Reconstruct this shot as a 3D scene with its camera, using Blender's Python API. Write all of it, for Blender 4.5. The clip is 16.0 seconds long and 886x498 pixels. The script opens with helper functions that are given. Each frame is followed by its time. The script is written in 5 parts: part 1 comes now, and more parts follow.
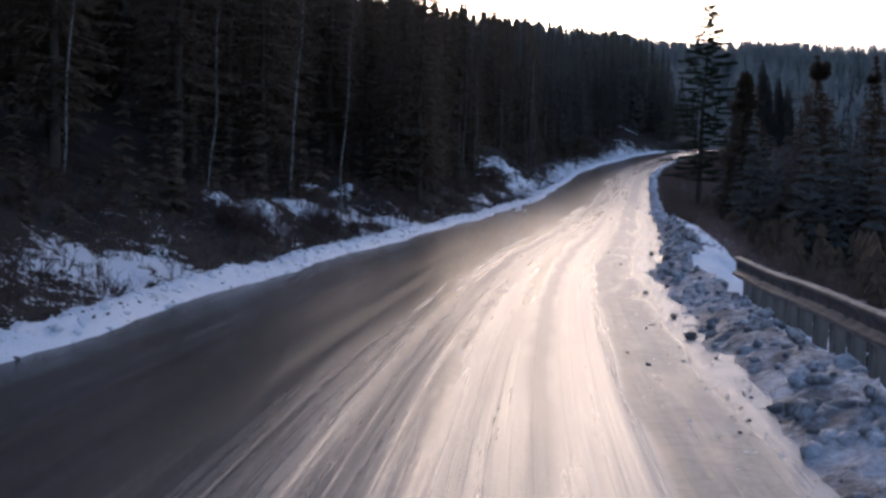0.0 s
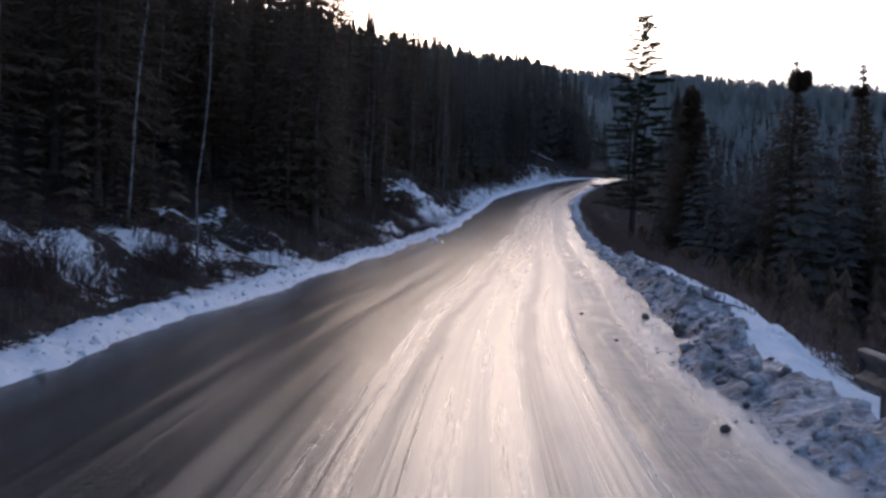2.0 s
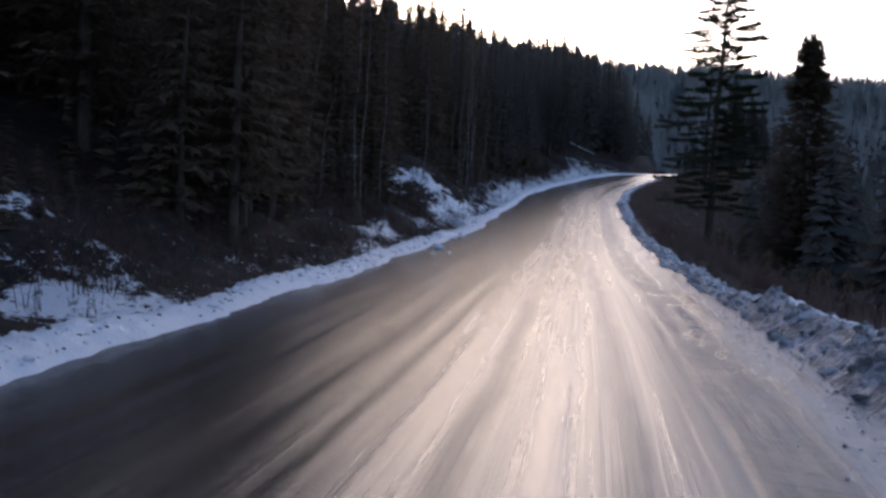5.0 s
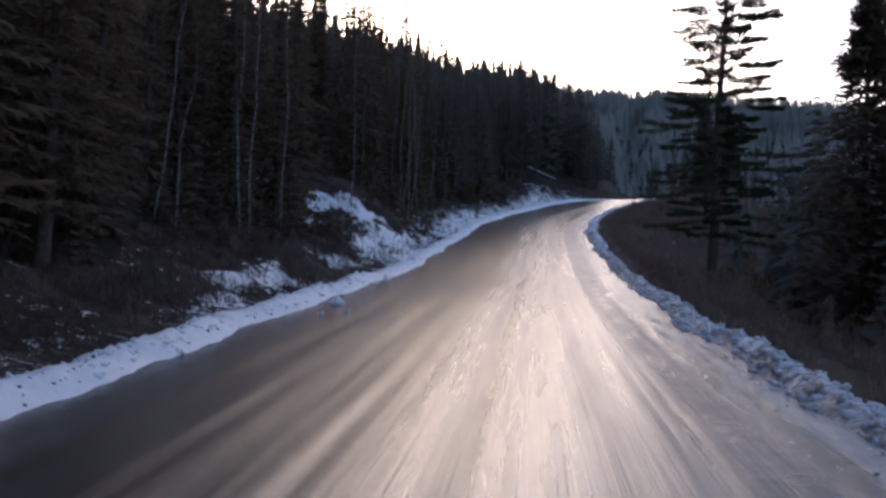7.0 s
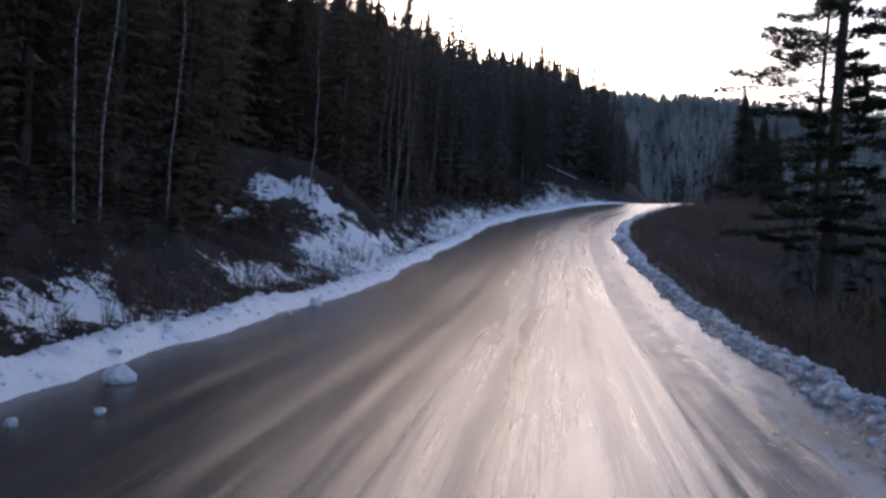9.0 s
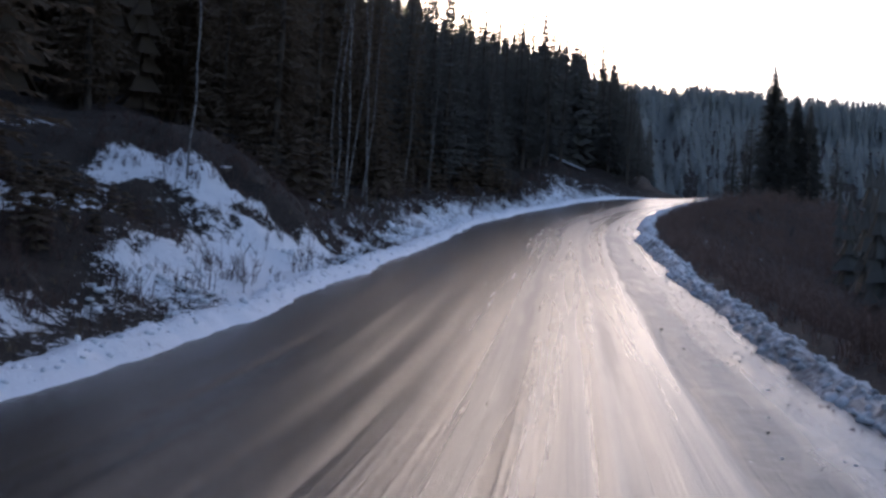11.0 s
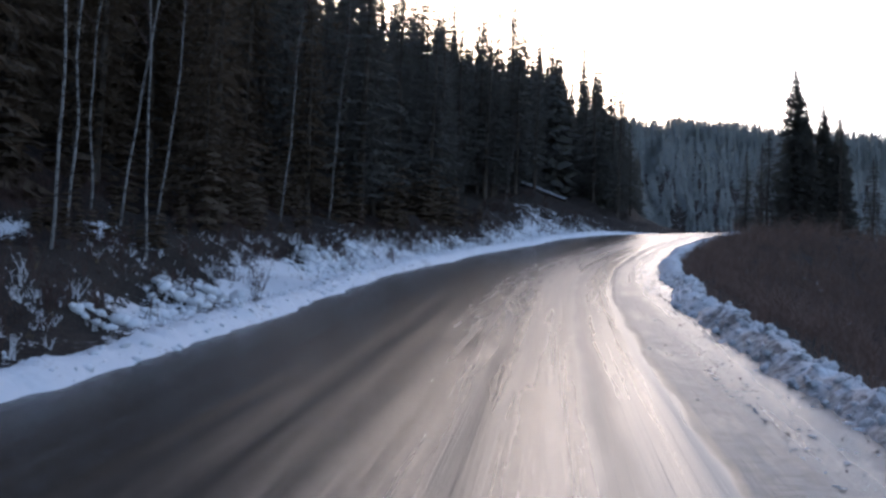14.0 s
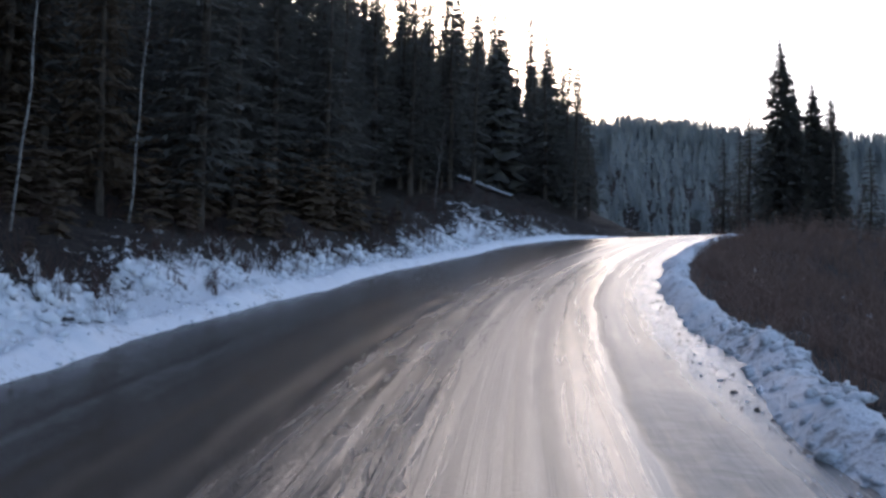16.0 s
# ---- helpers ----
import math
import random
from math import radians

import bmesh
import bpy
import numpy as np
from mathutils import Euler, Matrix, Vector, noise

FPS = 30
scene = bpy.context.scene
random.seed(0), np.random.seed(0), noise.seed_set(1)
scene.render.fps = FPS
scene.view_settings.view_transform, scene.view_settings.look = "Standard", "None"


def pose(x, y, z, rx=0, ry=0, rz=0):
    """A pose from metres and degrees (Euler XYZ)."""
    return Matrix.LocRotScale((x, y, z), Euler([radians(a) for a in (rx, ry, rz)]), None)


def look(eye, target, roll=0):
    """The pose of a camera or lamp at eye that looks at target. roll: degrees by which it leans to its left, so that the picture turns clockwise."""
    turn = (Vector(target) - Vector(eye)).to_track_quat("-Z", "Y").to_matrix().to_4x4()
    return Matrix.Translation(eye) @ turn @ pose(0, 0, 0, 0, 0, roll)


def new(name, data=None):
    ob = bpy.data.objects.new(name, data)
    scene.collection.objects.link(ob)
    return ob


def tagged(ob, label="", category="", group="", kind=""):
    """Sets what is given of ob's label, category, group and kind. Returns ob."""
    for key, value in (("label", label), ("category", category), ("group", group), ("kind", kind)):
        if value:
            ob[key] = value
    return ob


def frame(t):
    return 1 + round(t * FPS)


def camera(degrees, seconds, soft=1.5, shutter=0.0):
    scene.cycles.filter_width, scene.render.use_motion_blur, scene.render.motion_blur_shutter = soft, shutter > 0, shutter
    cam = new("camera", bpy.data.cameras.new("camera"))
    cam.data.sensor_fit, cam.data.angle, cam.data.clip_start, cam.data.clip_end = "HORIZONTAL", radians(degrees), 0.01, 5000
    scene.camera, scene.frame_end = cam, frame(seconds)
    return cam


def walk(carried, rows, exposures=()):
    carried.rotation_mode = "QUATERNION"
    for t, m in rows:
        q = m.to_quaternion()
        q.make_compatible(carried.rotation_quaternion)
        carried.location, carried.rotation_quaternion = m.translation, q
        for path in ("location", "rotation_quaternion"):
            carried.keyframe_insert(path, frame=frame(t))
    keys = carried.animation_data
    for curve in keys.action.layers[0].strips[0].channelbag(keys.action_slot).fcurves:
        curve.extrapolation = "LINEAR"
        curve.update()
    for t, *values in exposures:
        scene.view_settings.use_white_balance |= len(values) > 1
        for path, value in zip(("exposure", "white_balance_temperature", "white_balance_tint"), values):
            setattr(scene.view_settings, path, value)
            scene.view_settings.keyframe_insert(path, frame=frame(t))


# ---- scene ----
cam = camera(50.4, 16.0, soft=2.8)
METRES, EYE, TILT, LEAN, TURN = 115.0, 2.35, -2.5, -1.1, 0.0
ROWS = [
    (0.0, 0.0, 0.0, 0.0, -0.0, 0.0, -0.0),
    (0.5, -0.0016, 0.0222, 0.0014, -3.19, 1.73, 0.15),
    (1.0, -0.0022, 0.045, 0.0035, -1.82, -1.14, -1.38),
    (1.5, 0.0004, 0.068, 0.0048, -4.68, 0.57, -0.45),
    (2.0, 0.0019, 0.0912, 0.0066, -5.75, 1.57, -0.37),
    (2.5, 0.0048, 0.1149, 0.0081, -4.59, 2.16, -1.55),
    (3.0, 0.0086, 0.1391, 0.0095, -5.43, 0.18, -1.98),
    (3.5, 0.0124, 0.1639, 0.0111, -5.07, -0.51, -2.16),
    (4.0, 0.0167, 0.1895, 0.0129, -4.29, 0.92, -2.2),
    (4.5, 0.0216, 0.2166, 0.0149, -3.54, 1.05, -1.61),
    (7.0, 0.0498, 0.363, 0.0258, -6.1, 3.31, -0.26),
    (7.5, 0.056, 0.394, 0.0283, -6.04, 3.21, -0.9),
    (8.0, 0.0623, 0.4256, 0.0306, -5.53, 3.82, -1.71),
    (8.5, 0.069, 0.4579, 0.033, -5.24, 3.35, -1.63),
    (9.0, 0.0757, 0.4907, 0.0354, -5.23, 3.46, -2.03),
    (9.5, 0.0825, 0.524, 0.0381, -5.16, 3.11, -2.08),
    (10.0, 0.0898, 0.5578, 0.0413, -4.74, 3.45, -1.93),
    (12.5, 0.1254, 0.7266, 0.0553, -5.15, 2.76, -2.14),
    (13.0, 0.1333, 0.7619, 0.0593, -4.94, 1.16, -2.24),
    (13.5, 0.1414, 0.7975, 0.064, -5.51, 3.37, -1.51),
    (14.0, 0.1497, 0.8332, 0.0685, -6.16, 6.0, -1.17),
    (14.5, 0.1584, 0.8691, 0.0729, -7.18, 6.35, -0.6),
    (15.0, 0.1672, 0.9054, 0.0781, -8.38, 6.5, 0.32),
    (15.5, 0.1756, 0.9411, 0.0829, -9.25, 7.09, 0.3),
    (16.0, 0.1846, 0.9766, 0.088, -9.21, 6.27, -0.08),
]
walk(cam, [(t, pose(0, 0, EYE, TILT, LEAN, TURN) @ pose(METRES * x, METRES * y, METRES * z, 90 + pitch, roll, yaw)) for t, x, y, z, yaw, pitch, roll in ROWS],
     exposures=[(0.0, 0.80, 5800, 25), (3.5, 0.68, 5800, 25), (7.0, 0.90, 5950, 26), (11.0, 1.00, 5950, 24), (16.0, 1.40, 6150, 20)])

# ---------------------------------------------------------------- light
SUN_EL, SUN_AZ = 11.0, 3.5
world = bpy.data.worlds.new("winter_sky")
scene.world = world
world.use_nodes = True
wn = world.node_tree.nodes
sky = wn.new("ShaderNodeTexSky")
sky.sky_type, sky.sun_disc = "NISHITA", False
sky.sun_elevation, sky.sun_rotation = radians(SUN_EL), radians(SUN_AZ)
sky.altitude, sky.air_density, sky.dust_density, sky.ozone_density = 900, 1.0, 3.2, 1.0
wn["Background"].inputs["Strength"].default_value = 0.15
world.node_tree.links.new(sky.outputs[0], wn["Background"].inputs["Color"])
sun = new("sun", bpy.data.lights.new("sun", "SUN"))
sun.data.energy, sun.data.angle, sun.data.color = 2.2, radians(0.8), (1.0, 0.80, 0.58)
sun_way = Vector((math.sin(radians(SUN_AZ)) * math.cos(radians(SUN_EL)), math.cos(radians(SUN_AZ)) * math.cos(radians(SUN_EL)), math.sin(radians(SUN_EL))))
sun.matrix_world = look(sun_way * 900, (0, 0, 0))


# ---------------------------------------------------------------- materials
class Mat:
    """A small builder of node materials."""

    def __init__(self, name):
        self.m = bpy.data.materials.new(name)
        self.m.use_nodes = True
        self.t = self.m.node_tree
        self.b = self.t.nodes["Principled BSDF"]

    def node(self, kind, **sets):
        n = self.t.nodes.new(kind)
        for k, v in sets.items():
            if k in n.inputs.keys():
                self.put(n.inputs[k], v)
            else:
                setattr(n, k, v)
        return n

    def put(self, socket, v):
        if isinstance(v, bpy.types.NodeSocket):
            self.t.links.new(v, socket)
        else:
            socket.default_value = v

    def coords(self, scale=(1, 1, 1), which="Object"):
        c = self.node("ShaderNodeTexCoord")
        mp = self.node("ShaderNodeMapping")
        mp.inputs["Scale"].default_value = scale
        self.t.links.new(c.outputs[which], mp.inputs["Vector"])
        return mp.outputs[0]

    def noise(self, vec, scale, detail=4.0, rough=0.6, distort=0.0):
        n = self.node("ShaderNodeTexNoise")
        n.inputs["Scale"].default_value, n.inputs["Detail"].default_value = scale, detail
        n.inputs["Roughness"].default_value, n.inputs["Distortion"].default_value = rough, distort
        self.t.links.new(vec, n.inputs["Vector"])
        return n.outputs["Fac"]

    def ramp(self, fac, a, b, lo=0.0, hi=1.0):
        n = self.node("ShaderNodeMapRange", clamp=True)
        n.interpolation_type = "SMOOTHSTEP"
        self.put(n.inputs["Value"], fac)
        for k, v in (("From Min", a), ("From Max", b), ("To Min", lo), ("To Max", hi)):
            self.put(n.inputs[k], v)
        return n.outputs[0]

    def math(self, op, a, b):
        n = self.node("ShaderNodeMath", operation=op)
        self.put(n.inputs[0], a)
        self.put(n.inputs[1], b)
        return n.outputs[0]

    def mix(self, fac, a, b):
        n = self.node("ShaderNodeMix", data_type="RGBA")
        self.put(n.inputs["Factor"], fac)
        for i, v in ((6, a), (7, b)):
            self.put(n.inputs[i], (*v, 1.0) if isinstance(v, tuple) else v)
        return n.outputs[2]

    def bump(self, height, strength, dist):
        n = self.node("ShaderNodeBump")
        n.inputs["Strength"].default_value, n.inputs["Distance"].default_value = strength, dist
        self.t.links.new(height, n.inputs["Height"])
        return n.outputs[0]

    def done(self, color, rough=0.8, normal=None, spec=0.5, **more):
        self.put(self.b.inputs["Base Color"], (*color, 1.0) if isinstance(color, tuple) else color)
        self.put(self.b.inputs["Roughness"], rough)
        self.b.inputs["Specular IOR Level"].default_value = spec
        if normal is not None:
            self.t.links.new(normal, self.b.inputs["Normal"])
        for k, v in more.items():
            self.put(self.b.inputs[k], v)
        return self.m


def mottled(name, a, b, scale, rough=0.8, bump=0.3, dist=0.02, spec=0.3, stretch=(1, 1, 1)):
    k = Mat(name)
    v = k.coords(stretch)
    n1, n2 = k.noise(v, scale, 5), k.noise(v, scale * 0.17, 2)
    f = k.ramp(k.math("ADD", k.math("MULTIPLY", n1, 0.7), k.math("MULTIPLY", n2, 0.4)), 0.35, 0.75)
    return k.done(k.mix(f, a, b), rough, k.bump(n1, bump, dist), spec)


def make_snow():
    k = Mat("snow")
    v = k.coords()
    n1, n2, n3 = k.noise(v, 9.0, 6, 0.65), k.noise(v, 0.9, 3), k.noise(v, 34.0, 3)
    dirt = k.ramp(k.math("ADD", k.math("MULTIPLY", n1, 0.6), k.math("MULTIPLY", n2, 0.5)), 0.60, 0.74)
    c = k.mix(dirt, (0.80, 0.81, 0.83), (0.42, 0.40, 0.38))
    h = k.math("ADD", n1, k.math("MULTIPLY", n3, 0.35))
    return k.done(c, 0.55, k.bump(h, 0.7, 0.06), 0.35)


def make_dirty_snow(name, lo, hi, dark):
    k = Mat(name)
    v = k.coords()
    n1, n2, n3 = k.noise(v, 7.0, 6, 0.7), k.noise(v, 1.1, 3), k.noise(v, 26.0, 3)
    dirt = k.ramp(k.math("ADD", k.math("MULTIPLY", n1, 0.65), k.math("MULTIPLY", n2, 0.5)), lo, hi)
    c = k.mix(dirt, (0.72, 0.73, 0.75), dark)
    h = k.math("ADD", n1, k.math("MULTIPLY", n3, 0.3))
    return k.done(c, 0.6, k.bump(h, 0.9, 0.10), 0.35)


def make_ground():
    """Forest soil with patches of snow; the layer 'cover' holds how much snow lies there."""
    k = Mat("forest_ground")
    v = k.coords()
    at = k.node("ShaderNodeAttribute", attribute_name="cover")
    n1, n2, n3, n4 = k.noise(v, 0.65, 5, 0.66, 0.8), k.noise(v, 3.6, 6, 0.72, 0.5), k.noise(v, 0.06, 2), k.noise(v, 18.0, 4)
    p = k.math("ADD", k.math("MULTIPLY", n1, 0.36), k.math("ADD", k.math("MULTIPLY", n2, 0.42), k.math("MULTIPLY", n4, 0.24)))
    p = k.math("SUBTRACT", k.math("MULTIPLY", p, 1.55), 0.28)
    snow = k.ramp(k.math("ADD", p, at.outputs["Fac"]), 0.99, 1.025)
    soil = k.mix(k.ramp(n2, 0.40, 0.62), (0.010, 0.007, 0.006), (0.042, 0.028, 0.021))
    soil = k.mix(k.ramp(n3, 0.45, 0.6), soil, (0.026, 0.020, 0.015))
    soil = k.mix(k.ramp(n4, 0.55, 0.66), soil, (0.070, 0.048, 0.034))
    c = k.mix(snow, soil, (0.80, 0.81, 0.83))
    h = k.math("ADD", k.math("MULTIPLY", snow, 0.6), k.math("ADD", n2, k.math("MULTIPLY", n4, 0.5)))
    return k.done(c, k.ramp(snow, 0, 1, 0.9, 0.55), k.bump(h, 0.8, 0.12), 0.3)


def make_road():
    """Packed snow, ice and grit, streaked along the way; the UV map is in metres across and along."""
    k = Mat("icy_gravel_road")
    c = k.node("ShaderNodeUVMap", uv_map="way")

    def layer(sx, sy, scale, detail=4, rough=0.6, distort=0.0):
        mp = k.node("ShaderNodeMapping")
        mp.inputs["Scale"].default_value = (sx, sy, 1)
        k.t.links.new(c.outputs[0], mp.inputs["Vector"])
        return k.noise(mp.outputs[0], scale, detail, rough, distort)

    streak = layer(1.0, 0.022, 2.6, 6, 0.68, 0.15)
    fine = layer(1.0, 0.012, 8.0, 5, 0.7)
    patch = layer(1.0, 0.05, 0.6, 4, 0.6, 0.3)
    grit = layer(1.0, 1.0, 16.0, 4, 0.7)
    lump = layer(1.0, 0.07, 2.6, 4, 0.6)
    ripple = layer(0.8, 1.3, 2.2, 6, 0.7, 1.0)
    track = layer(1.0, 0.0035, 2.4, 5, 0.68, 0.1)
    s = k.math("ADD", k.math("MULTIPLY", streak, 0.55), k.math("ADD", k.math("MULTIPLY", fine, 0.25), k.math("MULTIPLY", patch, 0.3)))
    base = k.mix(k.ramp(s, 0.40, 0.70), (0.060, 0.048, 0.038), (0.175, 0.140, 0.108))
    base = k.mix(k.ramp(grit, 0.58, 0.70), base, (0.07, 0.062, 0.055))
    frost = k.ramp(k.math("ADD", k.math("MULTIPLY", fine, 0.6), k.math("MULTIPLY", lump, 0.45)), 0.54, 0.78)
    base = k.mix(k.math("MULTIPLY", frost, 0.28), base, (0.55, 0.54, 0.52))
    rough = k.ramp(k.math("ADD", k.math("MULTIPLY", patch, 0.6), k.math("MULTIPLY", streak, 0.5)), 0.36, 0.72, 0.20, 0.36)
    base = k.mix(k.math("MULTIPLY", k.ramp(track, 0.46, 0.60), 0.55), base, (0.052, 0.043, 0.036))
    groove = k.ramp(layer(1.0, 0.006, 7.5, 3, 0.5, 0.1), 0.48, 0.58)
    base = k.mix(k.math("MULTIPLY", groove, 0.16), base, (0.06, 0.05, 0.042))
    across = k.node("ShaderNodeSeparateXYZ")
    k.t.links.new(c.outputs[0], across.inputs[0])
    h = k.math("ADD", k.math("ADD", k.math("SUBTRACT", k.math("MULTIPLY", streak, 0.32), k.math("MULTIPLY", k.math("MULTIPLY", groove, k.ramp(across.outputs[0], -1.6, -0.2)), 0.10)), k.math("MULTIPLY", fine, 0.13)), k.math("ADD", k.math("ADD", k.math("MULTIPLY", lump, 0.26), k.math("MULTIPLY", track, 0.38)), k.math("MULTIPLY", grit, 0.22)))
    wob = layer(0.5, 0.3, 0.9, 3)
    way = k.math("ADD", across.outputs[0], k.math("MULTIPLY", k.math("SUBTRACT", wob, 0.5), 0.5))
    line = k.math("MULTIPLY", k.ramp(way, 3.0, 3.12), k.ramp(way, 3.5, 3.2))
    slush = k.math("MULTIPLY", k.math("MULTIPLY", k.math("MULTIPLY", k.ramp(way, 3.95, 4.35), k.math("SUBTRACT", 1.0, k.math("MULTIPLY", k.math("MULTIPLY", k.ramp(across.outputs[1], 142.0, 152.0), k.ramp(across.outputs[1], 192.0, 184.0)), 0.85))), k.ramp(way, 5.6, 5.2)), k.ramp(k.math("ADD", k.math("MULTIPLY", patch, 0.5), k.math("MULTIPLY", lump, 0.5)), 0.39, 0.47))
    verge = k.ramp(way, 5.1, 5.5)
    # dark grader's line, glassy slush outside it, grey crumbled verge
    # the uphill lane is smooth, its base painted dark for the forest it mirrors
    reflected_forest = k.math("MULTIPLY", k.ramp(across.outputs[0], 1.4, -1.3), 0.85)
    base = k.mix(reflected_forest, base, (0.040, 0.030, 0.023))
    sheet = layer(1.0, 0.35, 0.9, 4, 0.6, 0.8)
    # the shoulder is scraped bare up to the start of the bend and slushy beyond
    scraped = k.ramp(across.outputs[1], 195.0, 184.5)
    strip = k.math("MULTIPLY", k.math("MULTIPLY", k.math("MULTIPLY", k.ramp(way, 3.02, 3.10), k.ramp(way, 4.3, 3.8)), k.ramp(sheet, 0.40, 0.50)), scraped)
    base = k.mix(k.math("MULTIPLY", strip, 0.8), base, k.mix(k.ramp(ripple, 0.42, 0.60), (0.050, 0.048, 0.045), (0.135, 0.130, 0.124)))
    base = k.mix(k.math("MULTIPLY", line, 0.5), base, (0.075, 0.070, 0.066))
    base = k.mix(k.math("MULTIPLY", slush, 0.7), base, (0.40, 0.39, 0.38))
    base = k.mix(k.math("MULTIPLY", verge, 0.75), base, k.mix(k.ramp(lump, 0.45, 0.6), (0.055, 0.050, 0.047), (0.19, 0.185, 0.18)))
    rough = k.mix(reflected_forest, rough, (0.19, 0.19, 0.19))
    rough = k.mix(k.math("MULTIPLY", strip, 0.8), rough, (0.44, 0.44, 0.44))
    rough = k.mix(k.math("MULTIPLY", line, 0.75), rough, (0.42, 0.42, 0.42))
    rough = k.mix(slush, rough, (0.17, 0.17, 0.17))
    rough = k.mix(verge, rough, (0.5, 0.5, 0.5))
    # broken dark wear in the middle tracks
    off = k.node("ShaderNodeMath", operation="ABSOLUTE")
    k.put(off.inputs[0], k.math("SUBTRACT", across.outputs[0], 0.15))
    gouge = k.math("MULTIPLY", k.ramp(layer(3.2, 0.32, 1.5, 5, 0.7, 0.8), 0.55, 0.62), k.math("MULTIPLY", k.ramp(off.outputs[0], 1.1, 0.7), k.math("MULTIPLY", k.ramp(across.outputs[1], 176.0, 182.0), k.ramp(across.outputs[1], 214.0, 206.0))))
    base = k.mix(k.math("MULTIPLY", gouge, 0.7), base, (0.045, 0.037, 0.031))
    rough = k.mix(k.math("MULTIPLY", gouge, 0.8), rough, (0.5, 0.5, 0.5))
    h = k.math("SUBTRACT", h, k.math("MULTIPLY", gouge, 0.25))
    # blotches and low washboard in the driven lane, two dark wheel tracks
    blotch = k.math("MULTIPLY", k.ramp(layer(0.9, 0.5, 1.7, 5, 0.68, 0.4), 0.44, 0.74), k.math("MULTIPLY", k.ramp(across.outputs[0], -1.4, 0.2), k.ramp(across.outputs[0], 3.3, 2.9)))
    base = k.mix(k.math("MULTIPLY", blotch, 0.26), base, (0.060, 0.050, 0.042))
    for middle in (0.45, 2.05):
        aside = k.node("ShaderNodeMath", operation="ABSOLUTE")
        k.put(aside.inputs[0], k.math("SUBTRACT", way, middle))
        wheel = k.math("MULTIPLY", k.ramp(aside.outputs[0], 0.24, 0.04), k.ramp(patch, 0.36, 0.56))
        base = k.mix(k.math("MULTIPLY", wheel, 0.6), base, (0.050, 0.042, 0.036))
        rough = k.mix(k.math("MULTIPLY", wheel, 0.6), rough, (0.45, 0.45, 0.45))
    worn = layer(1.6, 0.035, 1.5, 5, 0.65, 0.2)
    worn = k.math("MULTIPLY", k.ramp(worn, 0.42, 0.78), k.ramp(off.outputs[0], 1.3, 0.4))
    base = k.mix(k.math("MULTIPLY", worn, 0.5), base, (0.055, 0.046, 0.040))
    rough = k.mix(k.math("MULTIPLY", worn, 0.6), rough, (0.45, 0.45, 0.45))
    h = k.math("SUBTRACT", k.math("ADD", h, k.math("MULTIPLY", k.ramp(way, 3.02, 3.2), k.math("ADD", k.math("MULTIPLY", lump, 1.3), k.math("ADD", k.math("MULTIPLY", ripple, 0.8), k.math("MULTIPLY", grit, 0.4))))), k.math("MULTIPLY", worn, 0.06))
    # specular fades uphill too, thinning the sky sheen there
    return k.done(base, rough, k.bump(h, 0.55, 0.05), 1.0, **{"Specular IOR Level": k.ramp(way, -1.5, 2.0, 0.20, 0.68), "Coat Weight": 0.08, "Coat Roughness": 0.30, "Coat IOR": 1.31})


def make_foliage(name, a, b, thin=0.45):
    k = Mat(name)
    g = k.node("ShaderNodeNewGeometry")
    o = k.node("ShaderNodeObjectInfo")
    f = k.math("ADD", k.math("MULTIPLY", g.outputs["Random Per Island"], 0.7), k.math("MULTIPLY", o.outputs["Random"], 0.3))
    n = k.noise(k.coords(), 3.0, 3)
    color = k.mix(k.math("MULTIPLY", k.math("ADD", f, n), 0.6), a, b)
    k.done(color, 0.75, None, 0.2)
    if thin:
        # thin sprays let some of the light behind them through
        through_it = k.node("ShaderNodeBsdfTranslucent")
        k.t.links.new(color, through_it.inputs["Color"])
        both = k.node("ShaderNodeMixShader")
        both.inputs[0].default_value = thin
        k.t.links.new(k.b.outputs[0], both.inputs[1])
        k.t.links.new(through_it.outputs[0], both.inputs[2])
        k.t.links.new(both.outputs[0], k.t.nodes["Material Output"].inputs["Surface"])
    return k.m


def make_birch():
    k = Mat("birch_bark")
    v = k.coords((1, 1, 0.35))
    n1, n2 = k.noise(v, 9.0, 4), k.noise(k.coords((5, 5, 7)), 1.0, 4, 0.7)
    marks = k.ramp(n2, 0.50, 0.60)
    low = k.mix(k.ramp(n1, 0.4, 0.65), (0.27, 0.25, 0.23), (0.13, 0.115, 0.105))
    return k.done(k.mix(marks, low, (0.05, 0.045, 0.04)), 0.7, k.bump(n1, 0.4, 0.01), 0.25)


# ploughed_snow holds real dirt, with more dark added for its backlit shade
SNOW, PLOUGHED, GREYSNOW, GROUND, ROAD, BIRCH = make_snow(), make_dirty_snow("ploughed_snow", 0.40, 0.70, (0.15, 0.14, 0.135)), make_dirty_snow("greyish_snow", 0.57, 0.72, (0.26, 0.25, 0.24)), make_ground(), make_road(), make_birch()
NEEDLES = make_foliage("spruce_needles", (0.080, 0.057, 0.039), (0.172, 0.126, 0.085))
PINE = make_foliage("pine_needles", (0.030, 0.042, 0.024), (0.075, 0.090, 0.050))
TWIGS = make_foliage("bare_twigs", (0.050, 0.032, 0.028), (0.14, 0.086, 0.072), 0.15)
RUSTY = make_foliage("rusty_brush", (0.13, 0.085, 0.068), (0.36, 0.235, 0.185), 0.3)
STRAW = make_foliage("dry_grass", (0.16, 0.12, 0.075), (0.36, 0.29, 0.19))
